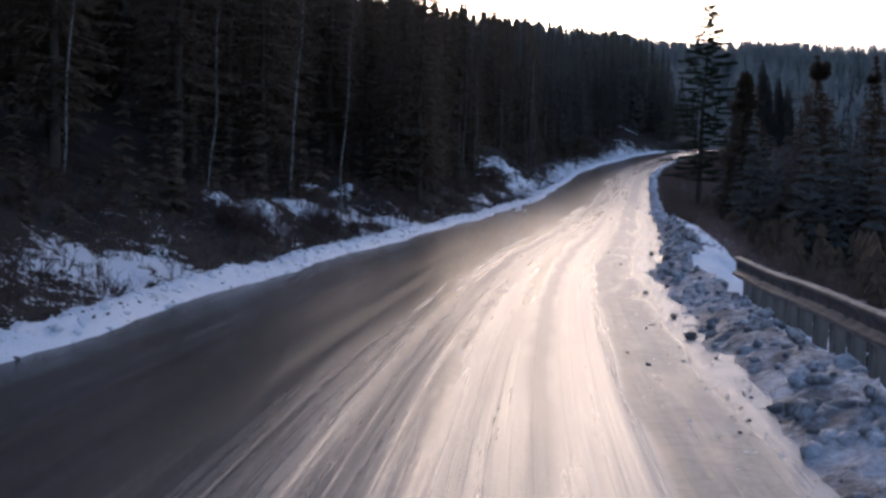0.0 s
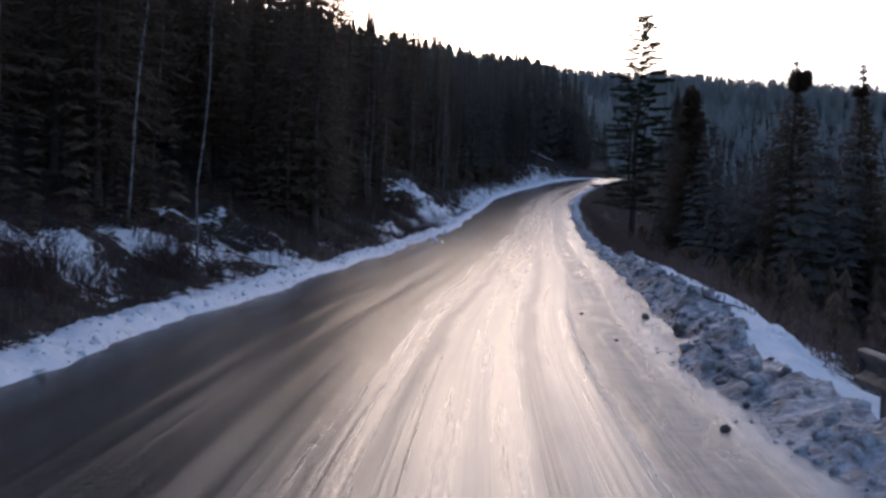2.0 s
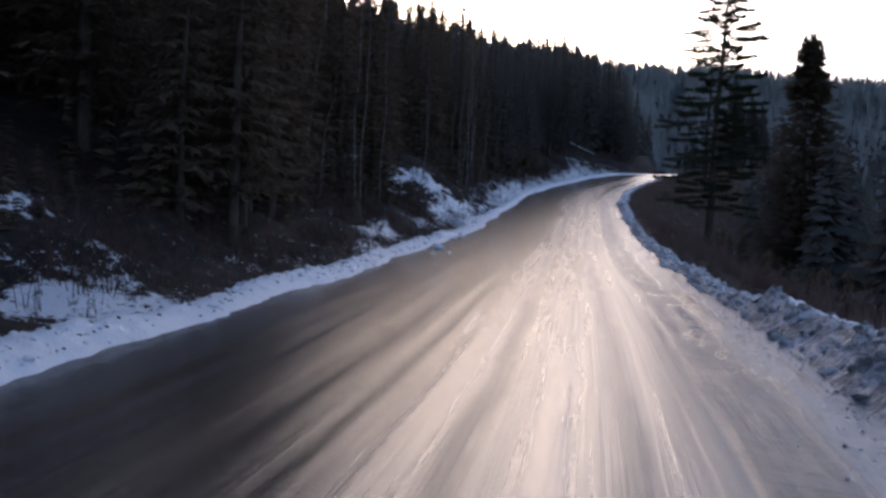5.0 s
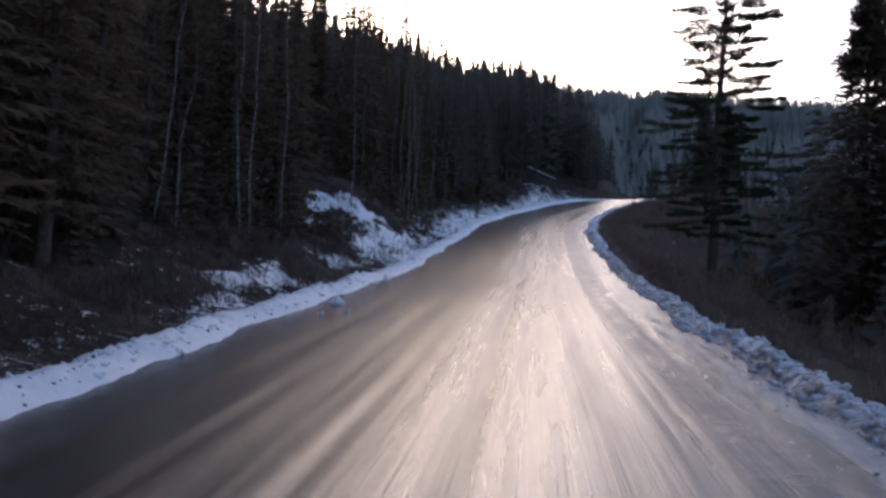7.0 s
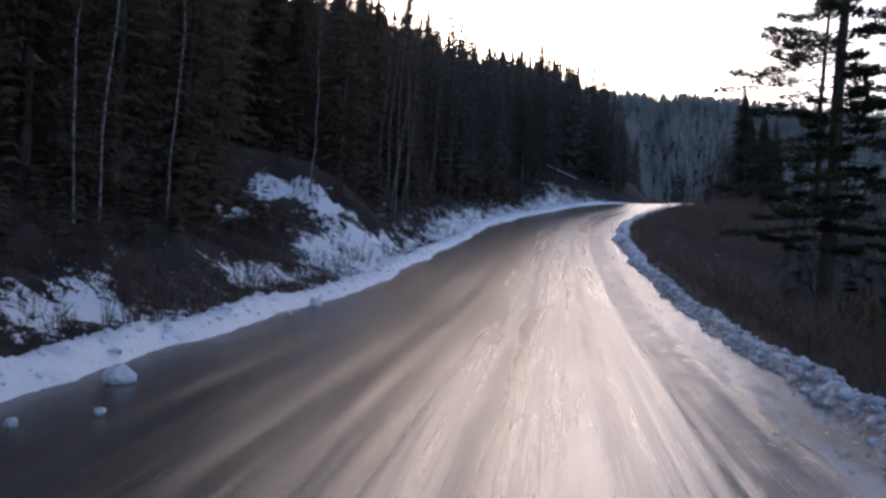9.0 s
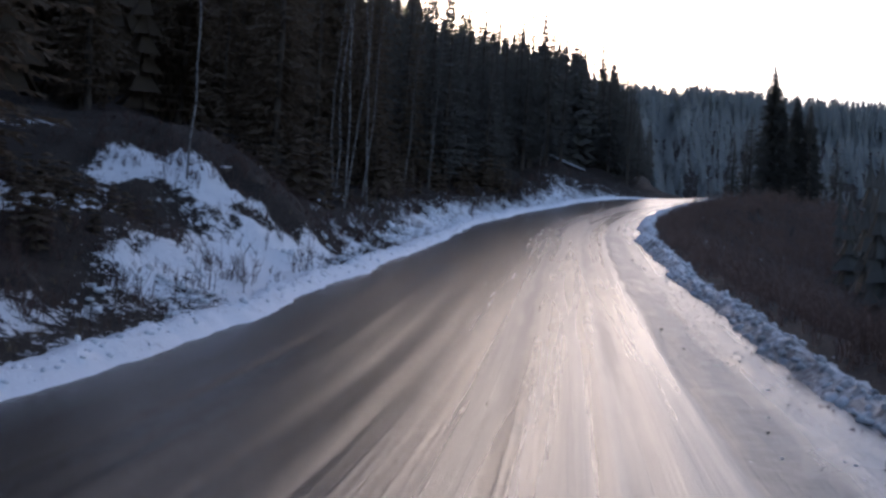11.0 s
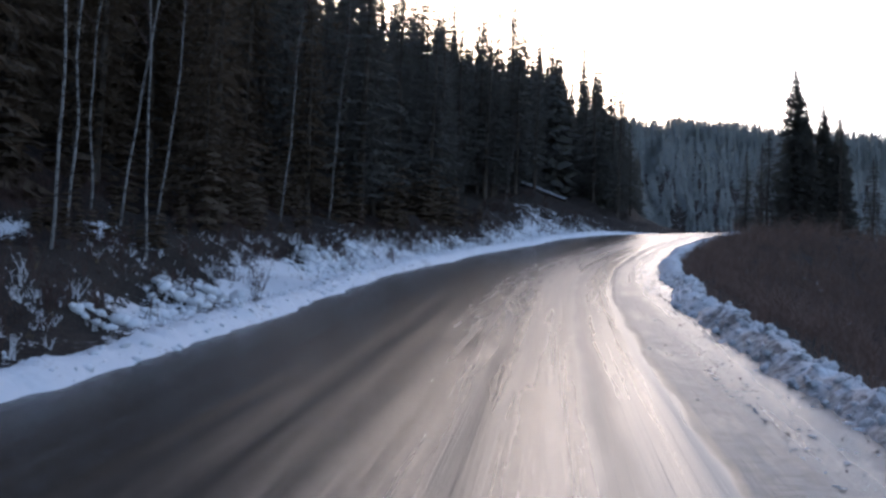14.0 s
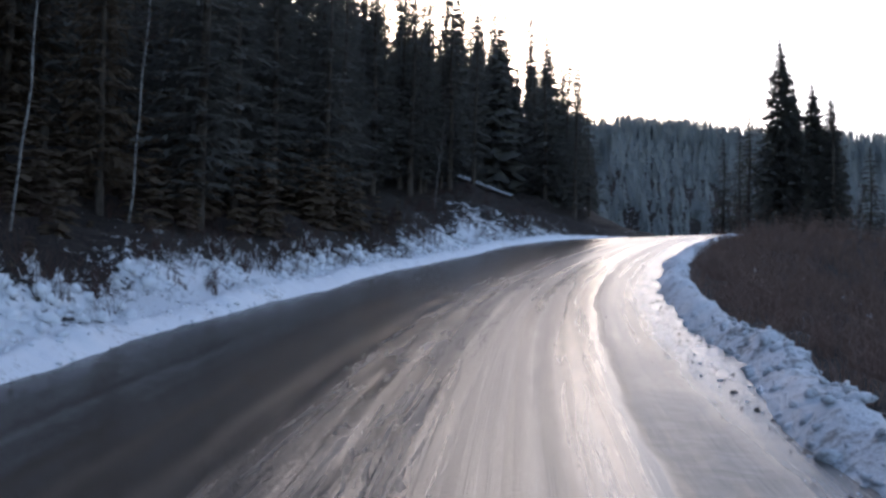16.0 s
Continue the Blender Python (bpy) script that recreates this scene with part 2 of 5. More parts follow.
# far ridge needles: distance haze painted in as a pale grey base
HAZED = make_foliage("haze_pale_needles", (0.26, 0.278, 0.275), (0.31, 0.328, 0.325), 0.5)
# paler copy of spruce_needles, thinner haze painted in for the middle distance
HALF_HAZED = make_foliage("half_hazed_needles", (0.085, 0.080, 0.068), (0.165, 0.158, 0.140), 0.45)
BARK = mottled("spruce_bark", (0.050, 0.040, 0.033), (0.13, 0.105, 0.085), 14, 0.9, 0.6, 0.03, 0.2, (1, 1, 0.3))
STEEL = mottled("weathered_rusty_steel", (0.055, 0.042, 0.036), (0.17, 0.145, 0.13), 5, 0.62, 0.2, 0.004, 0.4)
TIMBER = mottled("grey_timber", (0.10, 0.085, 0.07), (0.24, 0.21, 0.18), 8, 0.85, 0.4, 0.01, 0.3, (1, 1, 0.2))
STONE = mottled("grey_brown_stone", (0.07, 0.062, 0.055), (0.22, 0.20, 0.18), 11, 0.85, 0.6, 0.02, 0.3)
DIRT = mottled("frozen_dirt", (0.06, 0.05, 0.044), (0.20, 0.175, 0.155), 12, 0.85, 0.7, 0.03, 0.3)

# ---------------------------------------------------------------- plan of the road
# the centre line: across, ahead, height
PLAN = np.array([
    (-6.0, -60, -1.3), (-3.6, -25, -0.55), (-2.0, -4, -0.08), (-1.2, 8, 0.22), (0.1, 19, 0.48), (1.9, 30, 0.84), (4.1, 40, 1.18), (6.2, 50, 1.56),
    (8.2, 60, 1.92), (11.3, 75, 2.6), (13.5, 85, 3.08), (15.6, 95, 3.93), (17.75, 105, 4.85), (20.0, 115, 5.87),
    (22.4, 125, 6.98), (25.3, 135, 8.15), (29.0, 145, 9.36), (33.7, 155, 10.8), (39.0, 164, 12.3), (45.5, 171.5, 13.5), (54, 177, 14.0), (66, 180.5, 13.0), (85, 181, 9.0), (120, 177, 2.0)])


def smooth_line(points, step=0.5):
    out, n = [], len(points)
    for i in range(n - 1):
        p0, p1, p2, p3 = points[max(i - 1, 0)], points[i], points[i + 1], points[min(i + 2, n - 1)]
        k = max(2, int(np.linalg.norm(p2 - p1) / step))
        for j in range(k):
            u = j / k
            out.append(0.5 * ((2 * p1) + (p2 - p0) * u + (2 * p0 - 5 * p1 + 4 * p2 - p3) * u * u + (3 * p1 - p0 - 3 * p2 + p3) * u ** 3))
    a = np.array(out + [points[-1]])
    for _ in range(24):
        a[1:-1] = (a[:-2] + 2 * a[1:-1] + a[2:]) / 4
    s = np.concatenate([[0], np.cumsum(np.linalg.norm(np.diff(a[:, :2], axis=0), axis=1))])
    t = np.arange(0, s[-1], step)
    return np.stack([np.interp(t, s, a[:, i]) for i in range(3)], 1), t


LINE, ALONG = smooth_line(PLAN)
WAY = np.gradient(LINE[:, :2], axis=0)
WAY /= np.linalg.norm(WAY, axis=1)[:, None]
RIGHT = np.stack([WAY[:, 1], -WAY[:, 0]], 1)
HALF = np.interp(LINE[:, 1], [-60, 10, 40, 95, 115, 160, 180], [4.5, 4.55, 5.2, 5.2, 4.9, 4.95, 5.5])


def bumps(x, y, scale, seed=0.0):
    return noise.fractal(Vector((x * scale + seed, y * scale - seed, seed * 0.37)), 1.0, 2.1, 4)


def nearest(x, y):
    """Index on the centre line and signed distance (right: plus) for arrays of places."""
    x, y = np.asarray(x, float).ravel(), np.asarray(y, float).ravel()
    idx, dist = np.zeros(len(x), int), np.zeros(len(x))
    for a in range(0, len(x), 4000):
        d2 = (x[a:a + 4000, None] - LINE[None, :, 0]) ** 2 + (y[a:a + 4000, None] - LINE[None, :, 1]) ** 2
        i = d2.argmin(1)
        idx[a:a + 4000] = i
        dist[a:a + 4000] = np.sqrt(d2[np.arange(len(i)), i])
    side = np.sign((x - LINE[idx, 0]) * RIGHT[idx, 0] + (y - LINE[idx, 1]) * RIGHT[idx, 1])
    return idx, dist * np.where(side == 0, 1, side)


def ease(a, b, v):
    u = np.clip((v - a) / (b - a), 0, 1)
    return u * u * (3 - 2 * u)


def land(x, y):
    """Height of the ground, and the signed distance from the road's middle."""
    x, y = np.asarray(x, float).ravel(), np.asarray(y, float).ravel()
    i, d = nearest(x, y)
    zc, w = LINE[i, 2], HALF[i]
    e = np.abs(d) - w
    # uphill side: ditch, cut bank, forest slope
    up = np.interp(e, [-9, 0.0, 0.6, 1.6, 2.4, 4.5, 7.5, 14, 30, 130, 300, 600], [-0.25, -0.10, 0.02, 0.10, 0.30, 1.35, 2.2, 4.4, 9.5, 33, 62, 95])
    # downhill side: shoulder, embankment, valley
    down = np.interp(e, [-9, 0.0, 0.8, 1.8, 3.0, 10, 25, 60, 120, 250, 600], [-0.25, -0.10, 0.02, 0.05, -0.4, -3.2, -6.5, -11, -16, -18, -18])
    # beyond the bend the hillside ends and the ground lies open to the far ridge
    q = (x - 40) - 0.33 * (y - 180)
    gone = ease(-3, 15, q) * ease(150, 185, y)
    up = up * (1 - gone) + gone * np.interp(e, [-9, 0.0, 0.6, 2, 12, 40, 120, 600], [-0.25, -0.10, 0.02, 0.5, 0.8, -3, -14, -20])
    z = zc + np.where(d < 0, up, down)
    # a steep knoll in the cut bank
    z = z + np.where(d < 0, 2.0 * np.exp(-((LINE[i, 1] - 104.3) / 4.6) ** 2) * np.interp(e, [2.2, 5.6, 9, 16], [0, 1, 0.9, 0]), 0)
    # a ditch under the guard rail
    z = z - np.where(d > 0, 0.5 * np.interp(e, [0.9, 1.35, 2.8, 4.5], [0, 1, 1, 0]) * np.interp(LINE[i, 1], [22.5, 25], [1, 0]), 0)
    z = z + 0.9 * np.exp(-((x - 33) / 4.5) ** 2 - ((y - 181) / 6) ** 2)
    r, b = np.hypot(x, y), np.degrees(np.arctan2(x, y))
    crest = np.interp(b, [-180, -60, -5, 5, 18, 25, 35, 60, 180], [66, 76, 84, 83, 76, 67, 57, 54, 54])
    far = np.interp(r, [0, 200, 250, 470, 700, 5000], [0, 0, 0.06, 1.0, 0.98, 0.6]) * (crest + 8) - 8
    k = ease(70, 170, np.abs(d)) * np.where(d < 0, ease(-10, 12, q), 1)
    k = np.maximum(k, ease(330, 480, r))
    z = z * (1 - k) + np.maximum(far, np.where(d < 0, z * (1 - gone) * 0.6, far)) * k
    return z, d, e


def terrain(x, y):
    """The ground with its unevenness, as it is built."""
    x, y = np.asarray(x, float).ravel(), np.asarray(y, float).ravel()
    z, d, e = land(x, y)
    for k in range(len(x)):
        if e[k] > 0.5:
            z[k] += min(1, (e[k] - 0.5) / 3) * (0.55 * bumps(x[k], y[k], 0.30, 3.1) + 0.36 * bumps(x[k], y[k], 1.0, 8.2)) * (1 if d[k] < 0 else 0.6)
        if e[k] > 60:
            z[k] += min(1, (e[k] - 60) / 200) * 7 * bumps(x[k], y[k], 0.008, 1.7)
    return z, d, e


def mesh_of(name, verts, faces, material, smooth=True, uv=None, layer=None):
    me = bpy.data.meshes.new(name)
    me.from_pydata([tuple(map(float, v)) for v in verts], [], faces)
    me.materials.append(material)
    if smooth:
        me.polygons.foreach_set("use_smooth", [True] * len(me.polygons))
    if uv is not None:
        lay = me.uv_layers.new(name="way")
        ix = np.zeros(len(me.loops), int)
        me.loops.foreach_get("vertex_index", ix)
        lay.data.foreach_set("uv", np.asarray(uv, np.float32)[ix].ravel())
    if layer is not None:
        at = me.attributes.new("cover", "FLOAT", "POINT")
        at.data.foreach_set("value", np.asarray(layer, np.float32))
    me.update()
    return me


def part(name, bm, material, parent, label=""):
    me = bpy.data.meshes.new(name)
    bm.to_mesh(me)
    bm.free()
    me.materials.append(material)
    ob = new(name, me)
    ob.parent = parent
    return tagged(ob, label)


def grid_faces(rows, cols):
    return [(r * cols + c, r * cols + c + 1, (r + 1) * cols + c + 1, (r + 1) * cols + c) for r in range(rows - 1) for c in range(cols - 1)]


# ---------------------------------------------------------------- ground
# drifts on the uphill bank: ahead, out from the road's edge, their half lengths, and how much more snow
DRIFTS = [(19.2, 2.9, 1.9, 1.0, 0.27), (21.3, 2.3, 1.6, 0.9, 0.27), (15.6, 1.9, 1.6, 0.6, 0.12), (31.6, 3.9, 2.1, 1.2, 0.42), (37.2, 4.3, 1.3, 1.3, 0.38), (34.0, 1.6, 1.5, 0.5, 0.20), (43.8, 2.2, 1.8, 1.0, 0.28), (46.2, 5.5, 2.0, 0.6, 0.20),
          (42.8, 6.0, 1.2, 0.6, 0.24), (44.4, 5.3, 1.0, 0.5, 0.24), (39.3, 3.5, 0.9, 0.5, 0.24), (39.9, 2.7, 0.7, 0.35, 0.26), (37.8, 2.0, 0.7, 0.35, 0.22), (36.9, 1.2, 0.9, 0.5, 0.20), (41.8, 3.0, 0.9, 0.4, 0.20),
          (22.9, 2.0, 1.1, 0.7, -0.20), (33.6, 2.8, 1.5, 0.6, -0.22), (27.0, 2.2, 1.8, 0.9, -0.16), (36.0, 2.4, 0.8, 0.6, -0.14)]
DRIFTS_AHEAD = [(65.6, 1.9, 1.8, 0.45, 0.20), (70.0, 3.1, 1.1, 0.7, 0.30), (73.4, 2.5, 2.2, 0.8, 0.30), (83.0, 2.7, 1.6, 0.6, 0.22), (86.0, 2.8, 2.3, 0.6, 0.24), (95.5, 2.3, 4.2, 1.5, 0.32), (91.7, 3.3, 1.2, 0.6, 0.18), (88.0, 4.3, 3.0, 0.9, -0.18),
                (93.7, 7.6, 1.6, 1.8, 0.32), (96.3, 7.0, 1.4, 1.2, 0.20), (99.4, 7.8, 1.2, 1.2, 0.33), (101.0, 7.0, 1.2, 1.5, 0.33), (101.0, 12.0, 1.6, 1.4, 0.36), (102.0, 4.7, 1.8, 0.8, 0.24), (101.0, 5.4, 1.3, 1.2, 0.20),
                (99.4, 2.3, 3.0, 1.7, 0.40), (102.8, 4.0, 0.8, 0.4, 0.20), (106.2, 2.8, 0.9, 0.5, -0.20), (104.6, 4.8, 0.9, 0.5, -0.18)]
DRIFTS_FAR = [(108.4, 2.6, 0.7, 0.5, 0.22), (107.4, 2.2, 0.9, 0.4, 0.24), (116.3, 6.2, 0.5, 0.4, 0.30), (120.1, 6.1, 0.7, 0.5, 0.30), (120.1, 5.2, 0.6, 0.4, 0.26), (114.4, 1.8, 1.4, 0.8, 0.24), (109.8, 2.9, 0.8, 0.4, -0.20), (111.3, 2.1, 1.0, 0.4, -0.18),
              (123, 2.1, 5, 1.3, 0.24), (138, 1.9, 11, 1.3, 0.26), (159, 2.2, 10, 1.5, 0.20), (163, 3.0, 4, 2.0, 0.11), (167, 6.0, 2.2, 3.0, 0.15), (138, -3.0, 9, 1.6, 0.06)]
# dark hollows and low snow on the face of the knoll
DRIFTS_KNOLL = [(101.0, 4.1, 0.75, 0.24, -0.32), (99.9, 3.75, 0.6, 0.22, -0.28), (101.6, 3.3, 0.65, 0.22, -0.30), (103.5, 3.6, 0.75, 0.3, -0.32), (103.2, 4.2, 0.8, 0.5, -0.36), (103.1, 5.1, 0.7, 0.5, -0.34), (103.7, 2.6, 0.9, 0.3, 0.26), (104.2, 2.0, 0.9, 0.4, 0.22)]


def build_ground():
    ys = np.concatenate([[-3000, -1200, -500, -250, -140, -90], np.arange(-60, 0, 3.0), np.arange(0, 60, 0.55), np.arange(60, 176, 0.65), np.arange(176, 200, 1.2), np.arange(200, 300, 4.0), np.arange(300, 620, 12.0), [700, 850, 1100, 1600, 3000]])
    us = np.concatenate([[-3000, -1500, -800, -450, -320, -240, -190, -150, -120, -95, -75, -60, -50, -42, -36, -31, -27], np.arange(-24, -15, 1.0), np.arange(-15, -4.5, 0.34),
                         [-3, -1, 1, 3], np.arange(4.5, 14, 0.6), np.arange(14, 26, 1.5), [28, 32, 37, 43, 50, 60, 75, 95, 120, 150, 190, 240, 300, 380, 470, 600, 900, 1500, 3000]])
    cx = np.interp(ys, PLAN[:19, 1], PLAN[:19, 0]) + np.maximum(ys - 164, 0) * 0.45 * (ys < 700)
    X, Y = cx[:, None] + us[None, :], np.repeat(ys[:, None], len(us), 1)
    z, d, e = terrain(X, Y)
    x, y = X.ravel(), Y.ravel()
    cover = np.where(d < 0, np.interp(e, [0, 0.7, 1.1, 1.5, 3.0, 5.0, 8.0, 14], [0.62, 0.54, 0.44, 0.39, 0.365, 0.35, 0.29, 0.20]), np.interp(e, [0, 2.0, 2.8, 3.8, 6, 20], [0.62, 0.60, 0.52, 0.36, 0.27, 0.20]))
    # extra far snow cover fills dark gaps between the haze-pale trees
    cover = cover + 0.18 * ease(190, 260, np.hypot(x, y)) * (e > 30)
    ahead = LINE[nearest(x, y)[0], 1]
    cover = cover - np.where((d > 0) & (e > 0.7), 0.28 * ease(50, 58, ahead) * (1 - ease(3.5, 6, e)), 0)
    for cy, ce, ry, re, more in DRIFTS + DRIFTS_AHEAD + DRIFTS_FAR + DRIFTS_KNOLL:
        cover = cover + np.where((d < 0) == (ce > 0), more * np.exp(-((ahead - cy) / ry) ** 2 - ((e - abs(ce)) / re) ** 2), 0)
    ground = new("ground", mesh_of("ground", np.stack([x, y, z], 1), grid_faces(len(ys), len(us)), GROUND, layer=cover))
    tagged(ground, "forest floor of dark soil with patches of snow, sloping up from the road", "ground", kind="structure")
    return ground


build_ground()

# ---------------------------------------------------------------- road
RUTS = [(-3.3, 0.25, -0.018), (-1.7, 0.3, -0.022), (-0.9, 0.14, -0.014), (0.35, 0.26, -0.028), (0.75, 0.13, 0.012), (2.05, 0.20, -0.020), (3.10, 0.10, -0.024), (2.94, 0.11, 0.014), (3.9, 0.5, -0.02), (-0.5, 0.3, 0.008), (1.2, 0.35, 0.009), (-2.6, 0.10, 0.010), (-0.15, 0.09, 0.006), (1.55, 0.14, -0.014)]


def road_height(i, d):
    x, y = LINE[i, 0] + RIGHT[i, 0] * d, LINE[i, 1] + RIGHT[i, 1] * d
    s = ALONG[i]
    wander = 0.14 * noise.noise(Vector((s * 0.03, 1.7, 0)))
    h = sum(a * (0.62 + 0.9 * noise.noise(Vector((s * 0.11, c * 7.3, 2.0)))) * math.exp(-((d - c - wander - 0.03 * noise.noise(Vector((s * 0.15, c, 6.0)))) / w) ** 2) for c, w, a in RUTS)
    h += 0.006 * noise.fractal(Vector((d * 2.3, s * 0.07, 4.0)), 1.0, 2.0, 4) + 0.006 * noise.fractal(Vector((d * 3.1, s * 0.05, 9.0)), 1.0, 2.0, 3)
    # sharp scraped ridges on the downhill lane, broken gouges before the bend, the scraped step at the shoulder
    lane = min(1, max(0, (d + 0.9) / 0.8)) * min(1, max(0, (4.6 - d) / 0.6))
    h += lane * 0.020 * (0.35 - math.sqrt(noise.noise(Vector((d * 1.9, s * 0.016, 12.0))) ** 2 + 0.02)) + lane * 0.007 * noise.noise(Vector((d * 4.6, s * 0.02, 15.0)))
    if 112 < LINE[i, 1] < 152 and abs(d + 0.1) < 1.4:
        h -= 0.05 * max(0, noise.noise(Vector((d * 2.4, s * 0.33, 20.0)))) * (1.4 - abs(d + 0.1))
    if d > 3.0:
        h += min(1, (d - 3.0) / 0.15) * (-0.02 * max(0, min(1, (130 - LINE[i, 1]) / 8)) + (0.020 + 0.03 * min(1, max(0, (d - 3.9) / 0.4))) * noise.fractal(Vector((d * 2.6, s * 1.1, 31.0)), 1.0, 2.0, 4))
    return LINE[i, 2] + 0.04 + h - 0.0009 * d * d


def build_road():
    ids = list(range(0, len(LINE) - 1))
    offs = np.concatenate([np.arange(-6.2, -4.0, 0.2), np.arange(-4.0, 4.6, 0.075), np.arange(4.6, 6.3, 0.2)])
    verts, uv = [], []
    for i in ids:
        for d in offs:
            dd = d * (HALF[i] + 0.5) / 6.2
            verts.append((LINE[i, 0] + RIGHT[i, 0] * dd, LINE[i, 1] + RIGHT[i, 1] * dd, road_height(i, dd)))
            uv.append((dd, ALONG[i]))
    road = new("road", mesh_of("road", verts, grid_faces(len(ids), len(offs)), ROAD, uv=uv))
    tagged(road, "icy gravel haul road with shiny wheel tracks and frozen ruts", "road", kind="structure")


build_road()


# ---------------------------------------------------------------- snow banks along the road
def build_berm(name, side, profile, material, label, seed, rough, y0=-40, y1=400, dirty=None):
    """A ploughed ridge: profile gives, out from the road's edge, distance and height."""
    fine = []
    for (a, ha), (b, hb) in zip(profile[:-1], profile[1:]):
        k = max(1, int((b - a) / 0.12))
        fine += [(a + (b - a) * j / k, ha + (hb - ha) * j / k) for j in range(k)]
    fine.append(profile[-1])
    st = 0.16
    ss = np.arange(ALONG[60], ALONG[-1] - 60, st)
    verts = []
    ahead = np.interp(ss, ALONG, LINE[:, 1])
    ss = ss[(ahead > y0) & (ahead < y1) & (np.interp(ss, ALONG, LINE[:, 0]) < (42.5 if side > 0 else 62))]
    lx = [np.interp(ss, ALONG, LINE[:, c]) for c in range(3)]
    rx = [np.interp(ss, ALONG, RIGHT[:, c]) for c in range(2)]
    hw = np.interp(ss, ALONG, HALF)
    gx, gy = [], []
    for k, s in enumerate(ss):
        edge = 0.42 * noise.fractal(Vector((s * 0.16, seed, 0)), 1.0, 2.0, 3) + 0.12 * noise.noise(Vector((s * 1.7, seed, 3)))
        size = (1 + 0.45 * noise.fractal(Vector((s * 0.22, seed + 5, 0)), 1.0, 2.0, 3)) * (1 if side < 0 else float(np.interp(lx[1][k], [22, 32, 40, 52, 104, 118, 150, 163], [0.48, 1.0, 1.0, 0.74, 0.74, 1.0, 1.0, 0.45])))
        wide = 1 if side < 0 else float(np.interp(lx[1][k], [40, 52, 104, 118], [1, 0.74, 0.74, 1]))
        for o, h in fine:
            d = side * (hw[k] + o * wide + edge)
            x, y = lx[0][k] + rx[0][k] * d, lx[1][k] + rx[1][k] * d
            clod = size * rough * (0.6 * noise.fractal(Vector((x * 2.3, y * 2.3, seed)), 1.0, 2.0, 4) + 0.5 * abs(noise.noise(Vector((x * 4.5, y * 4.5, seed)))) + 0.35 * abs(noise.noise(Vector((x * 9.5, y * 9.5, seed + 2)))))
            h2 = h - (0.75 * (1 - float(np.interp(lx[1][k], [22.5, 25], [0, 1]))) * min(1, (o - 0.98) / 0.35) if side > 0 and o > 0.98 else 0)
            verts.append((x, y, lx[2][k] + h2 * size + clod * min(1, max(h2, 0) * 4)))
    ob = new(name, mesh_of(name, verts, grid_faces(len(ss), len(fine)), material))
    if dirty:
        # the face towards the road is grey with thrown dirt on one stretch
        ob.data.materials.append(dirty[0])
        for f in ob.data.polygons:
            o = fine[f.index % (len(fine) - 1)][0]
            c = f.center
            if dirty[1] < c.y < dirty[2] and o < dirty[3] + 0.5 * noise.fractal(Vector((c.x * 1.4, c.y * 1.4, 3.0)), 1.0, 2.0, 3):
                f.material_index = 1
    return tagged(ob, label, "snow bank", kind="structure")


LEFT_BANK = build_berm("snow_bank_left", -1, [(-0.25, -0.10), (-0.05, 0.04), (0.2, 0.17), (0.45, 0.24), (0.7, 0.22), (0.95, 0.10), (1.2, -0.05)], SNOW,
           "low bank of clean ploughed snow along the uphill edge of the road", 2.3, 0.16)
RIDGE = [(-0.3, -0.10), (-0.05, 0.04), (0.25, 0.24), (0.6, 0.42), (0.95, 0.48), (1.3, 0.36), (1.6, 0.12), (1.9, -0.12), (2.2, -0.5)]
RIGHT_BANK = build_berm("snow_bank_right", 1, RIDGE[:5], PLOUGHED, "ridge of dirty ploughed snow clods along the downhill edge of the road", 7.9, 0.36, -40, 50.0)
OUTER_BANK = build_berm("snow_bank_outer", 1, [RIDGE[4], (1.3, 0.42), (1.7, 0.28), (2.1, -0.05), (2.6, -0.5)], SNOW, "clean snow lying behind the dirty ploughed ridge", 7.9, 0.20, -40, 50.0)
WHITE_BANK = build_berm("snow_bank_far", 1, [(o * 0.57, h * 0.64 if h > 0 else h) for o, h in RIDGE], GREYSNOW, "ridge of whiter ploughed snow along the downhill edge towards the bend", 7.9, 0.26, 50.0, dirty=(PLOUGHED, 50, 119, 0.30))


ICO = [(0, 0.53, 0.85), (0, 0.53, -0.85), (0, -0.53, 0.85), (0, -0.53, -0.85), (0.53, 0.85, 0), (0.53, -0.85, 0), (-0.53, 0.85, 0), (-0.53, -0.85, 0), (0.85, 0, 0.53), (-0.85, 0, 0.53), (0.85, 0, -0.53), (-0.85, 0, -0.53)]
ICO_FACES = [(a, b, c) for a in range(12) for b in range(a + 1, 12) for c in range(b + 1, 12)
             if all(abs(sum((ICO[p][k] - ICO[q][k]) ** 2 for k in range(3)) - 1.12) < 0.12 for p, q in ((a, b), (b, c), (a, c)))]


def chunk(soup, rng, x, y, z, r, flat=0.7):
    """A small rough block: an icosahedron, squeezed, turned and jittered."""
    m = Euler((rng.uniform(0, 6), rng.uniform(0, 6), rng.uniform(0, 6))).to_matrix()
    sq = (rng.uniform(0.6, 1.5), rng.uniform(0.6, 1.2), rng.uniform(0.35, 0.9))
    n = len(soup.v)
    for p in ICO:
        q = m @ Vector([p[k] * sq[k] * r * rng.uniform(0.8, 1.2) for k in range(3)])
        soup.v.append((x + q.x, y + q.y, z + q.z * flat + r * 0.25))
    for f in ICO_FACES:
        a, b, c = (Vector(soup.v[n + i]) for i in f)
        mid = (a + b + c) / 3 - Vector((x, y, z + r * 0.25))
        soup.f.append(tuple(n + i for i in (f if (b - a).cross(c - a).dot(mid) > 0 else f[::-1])))


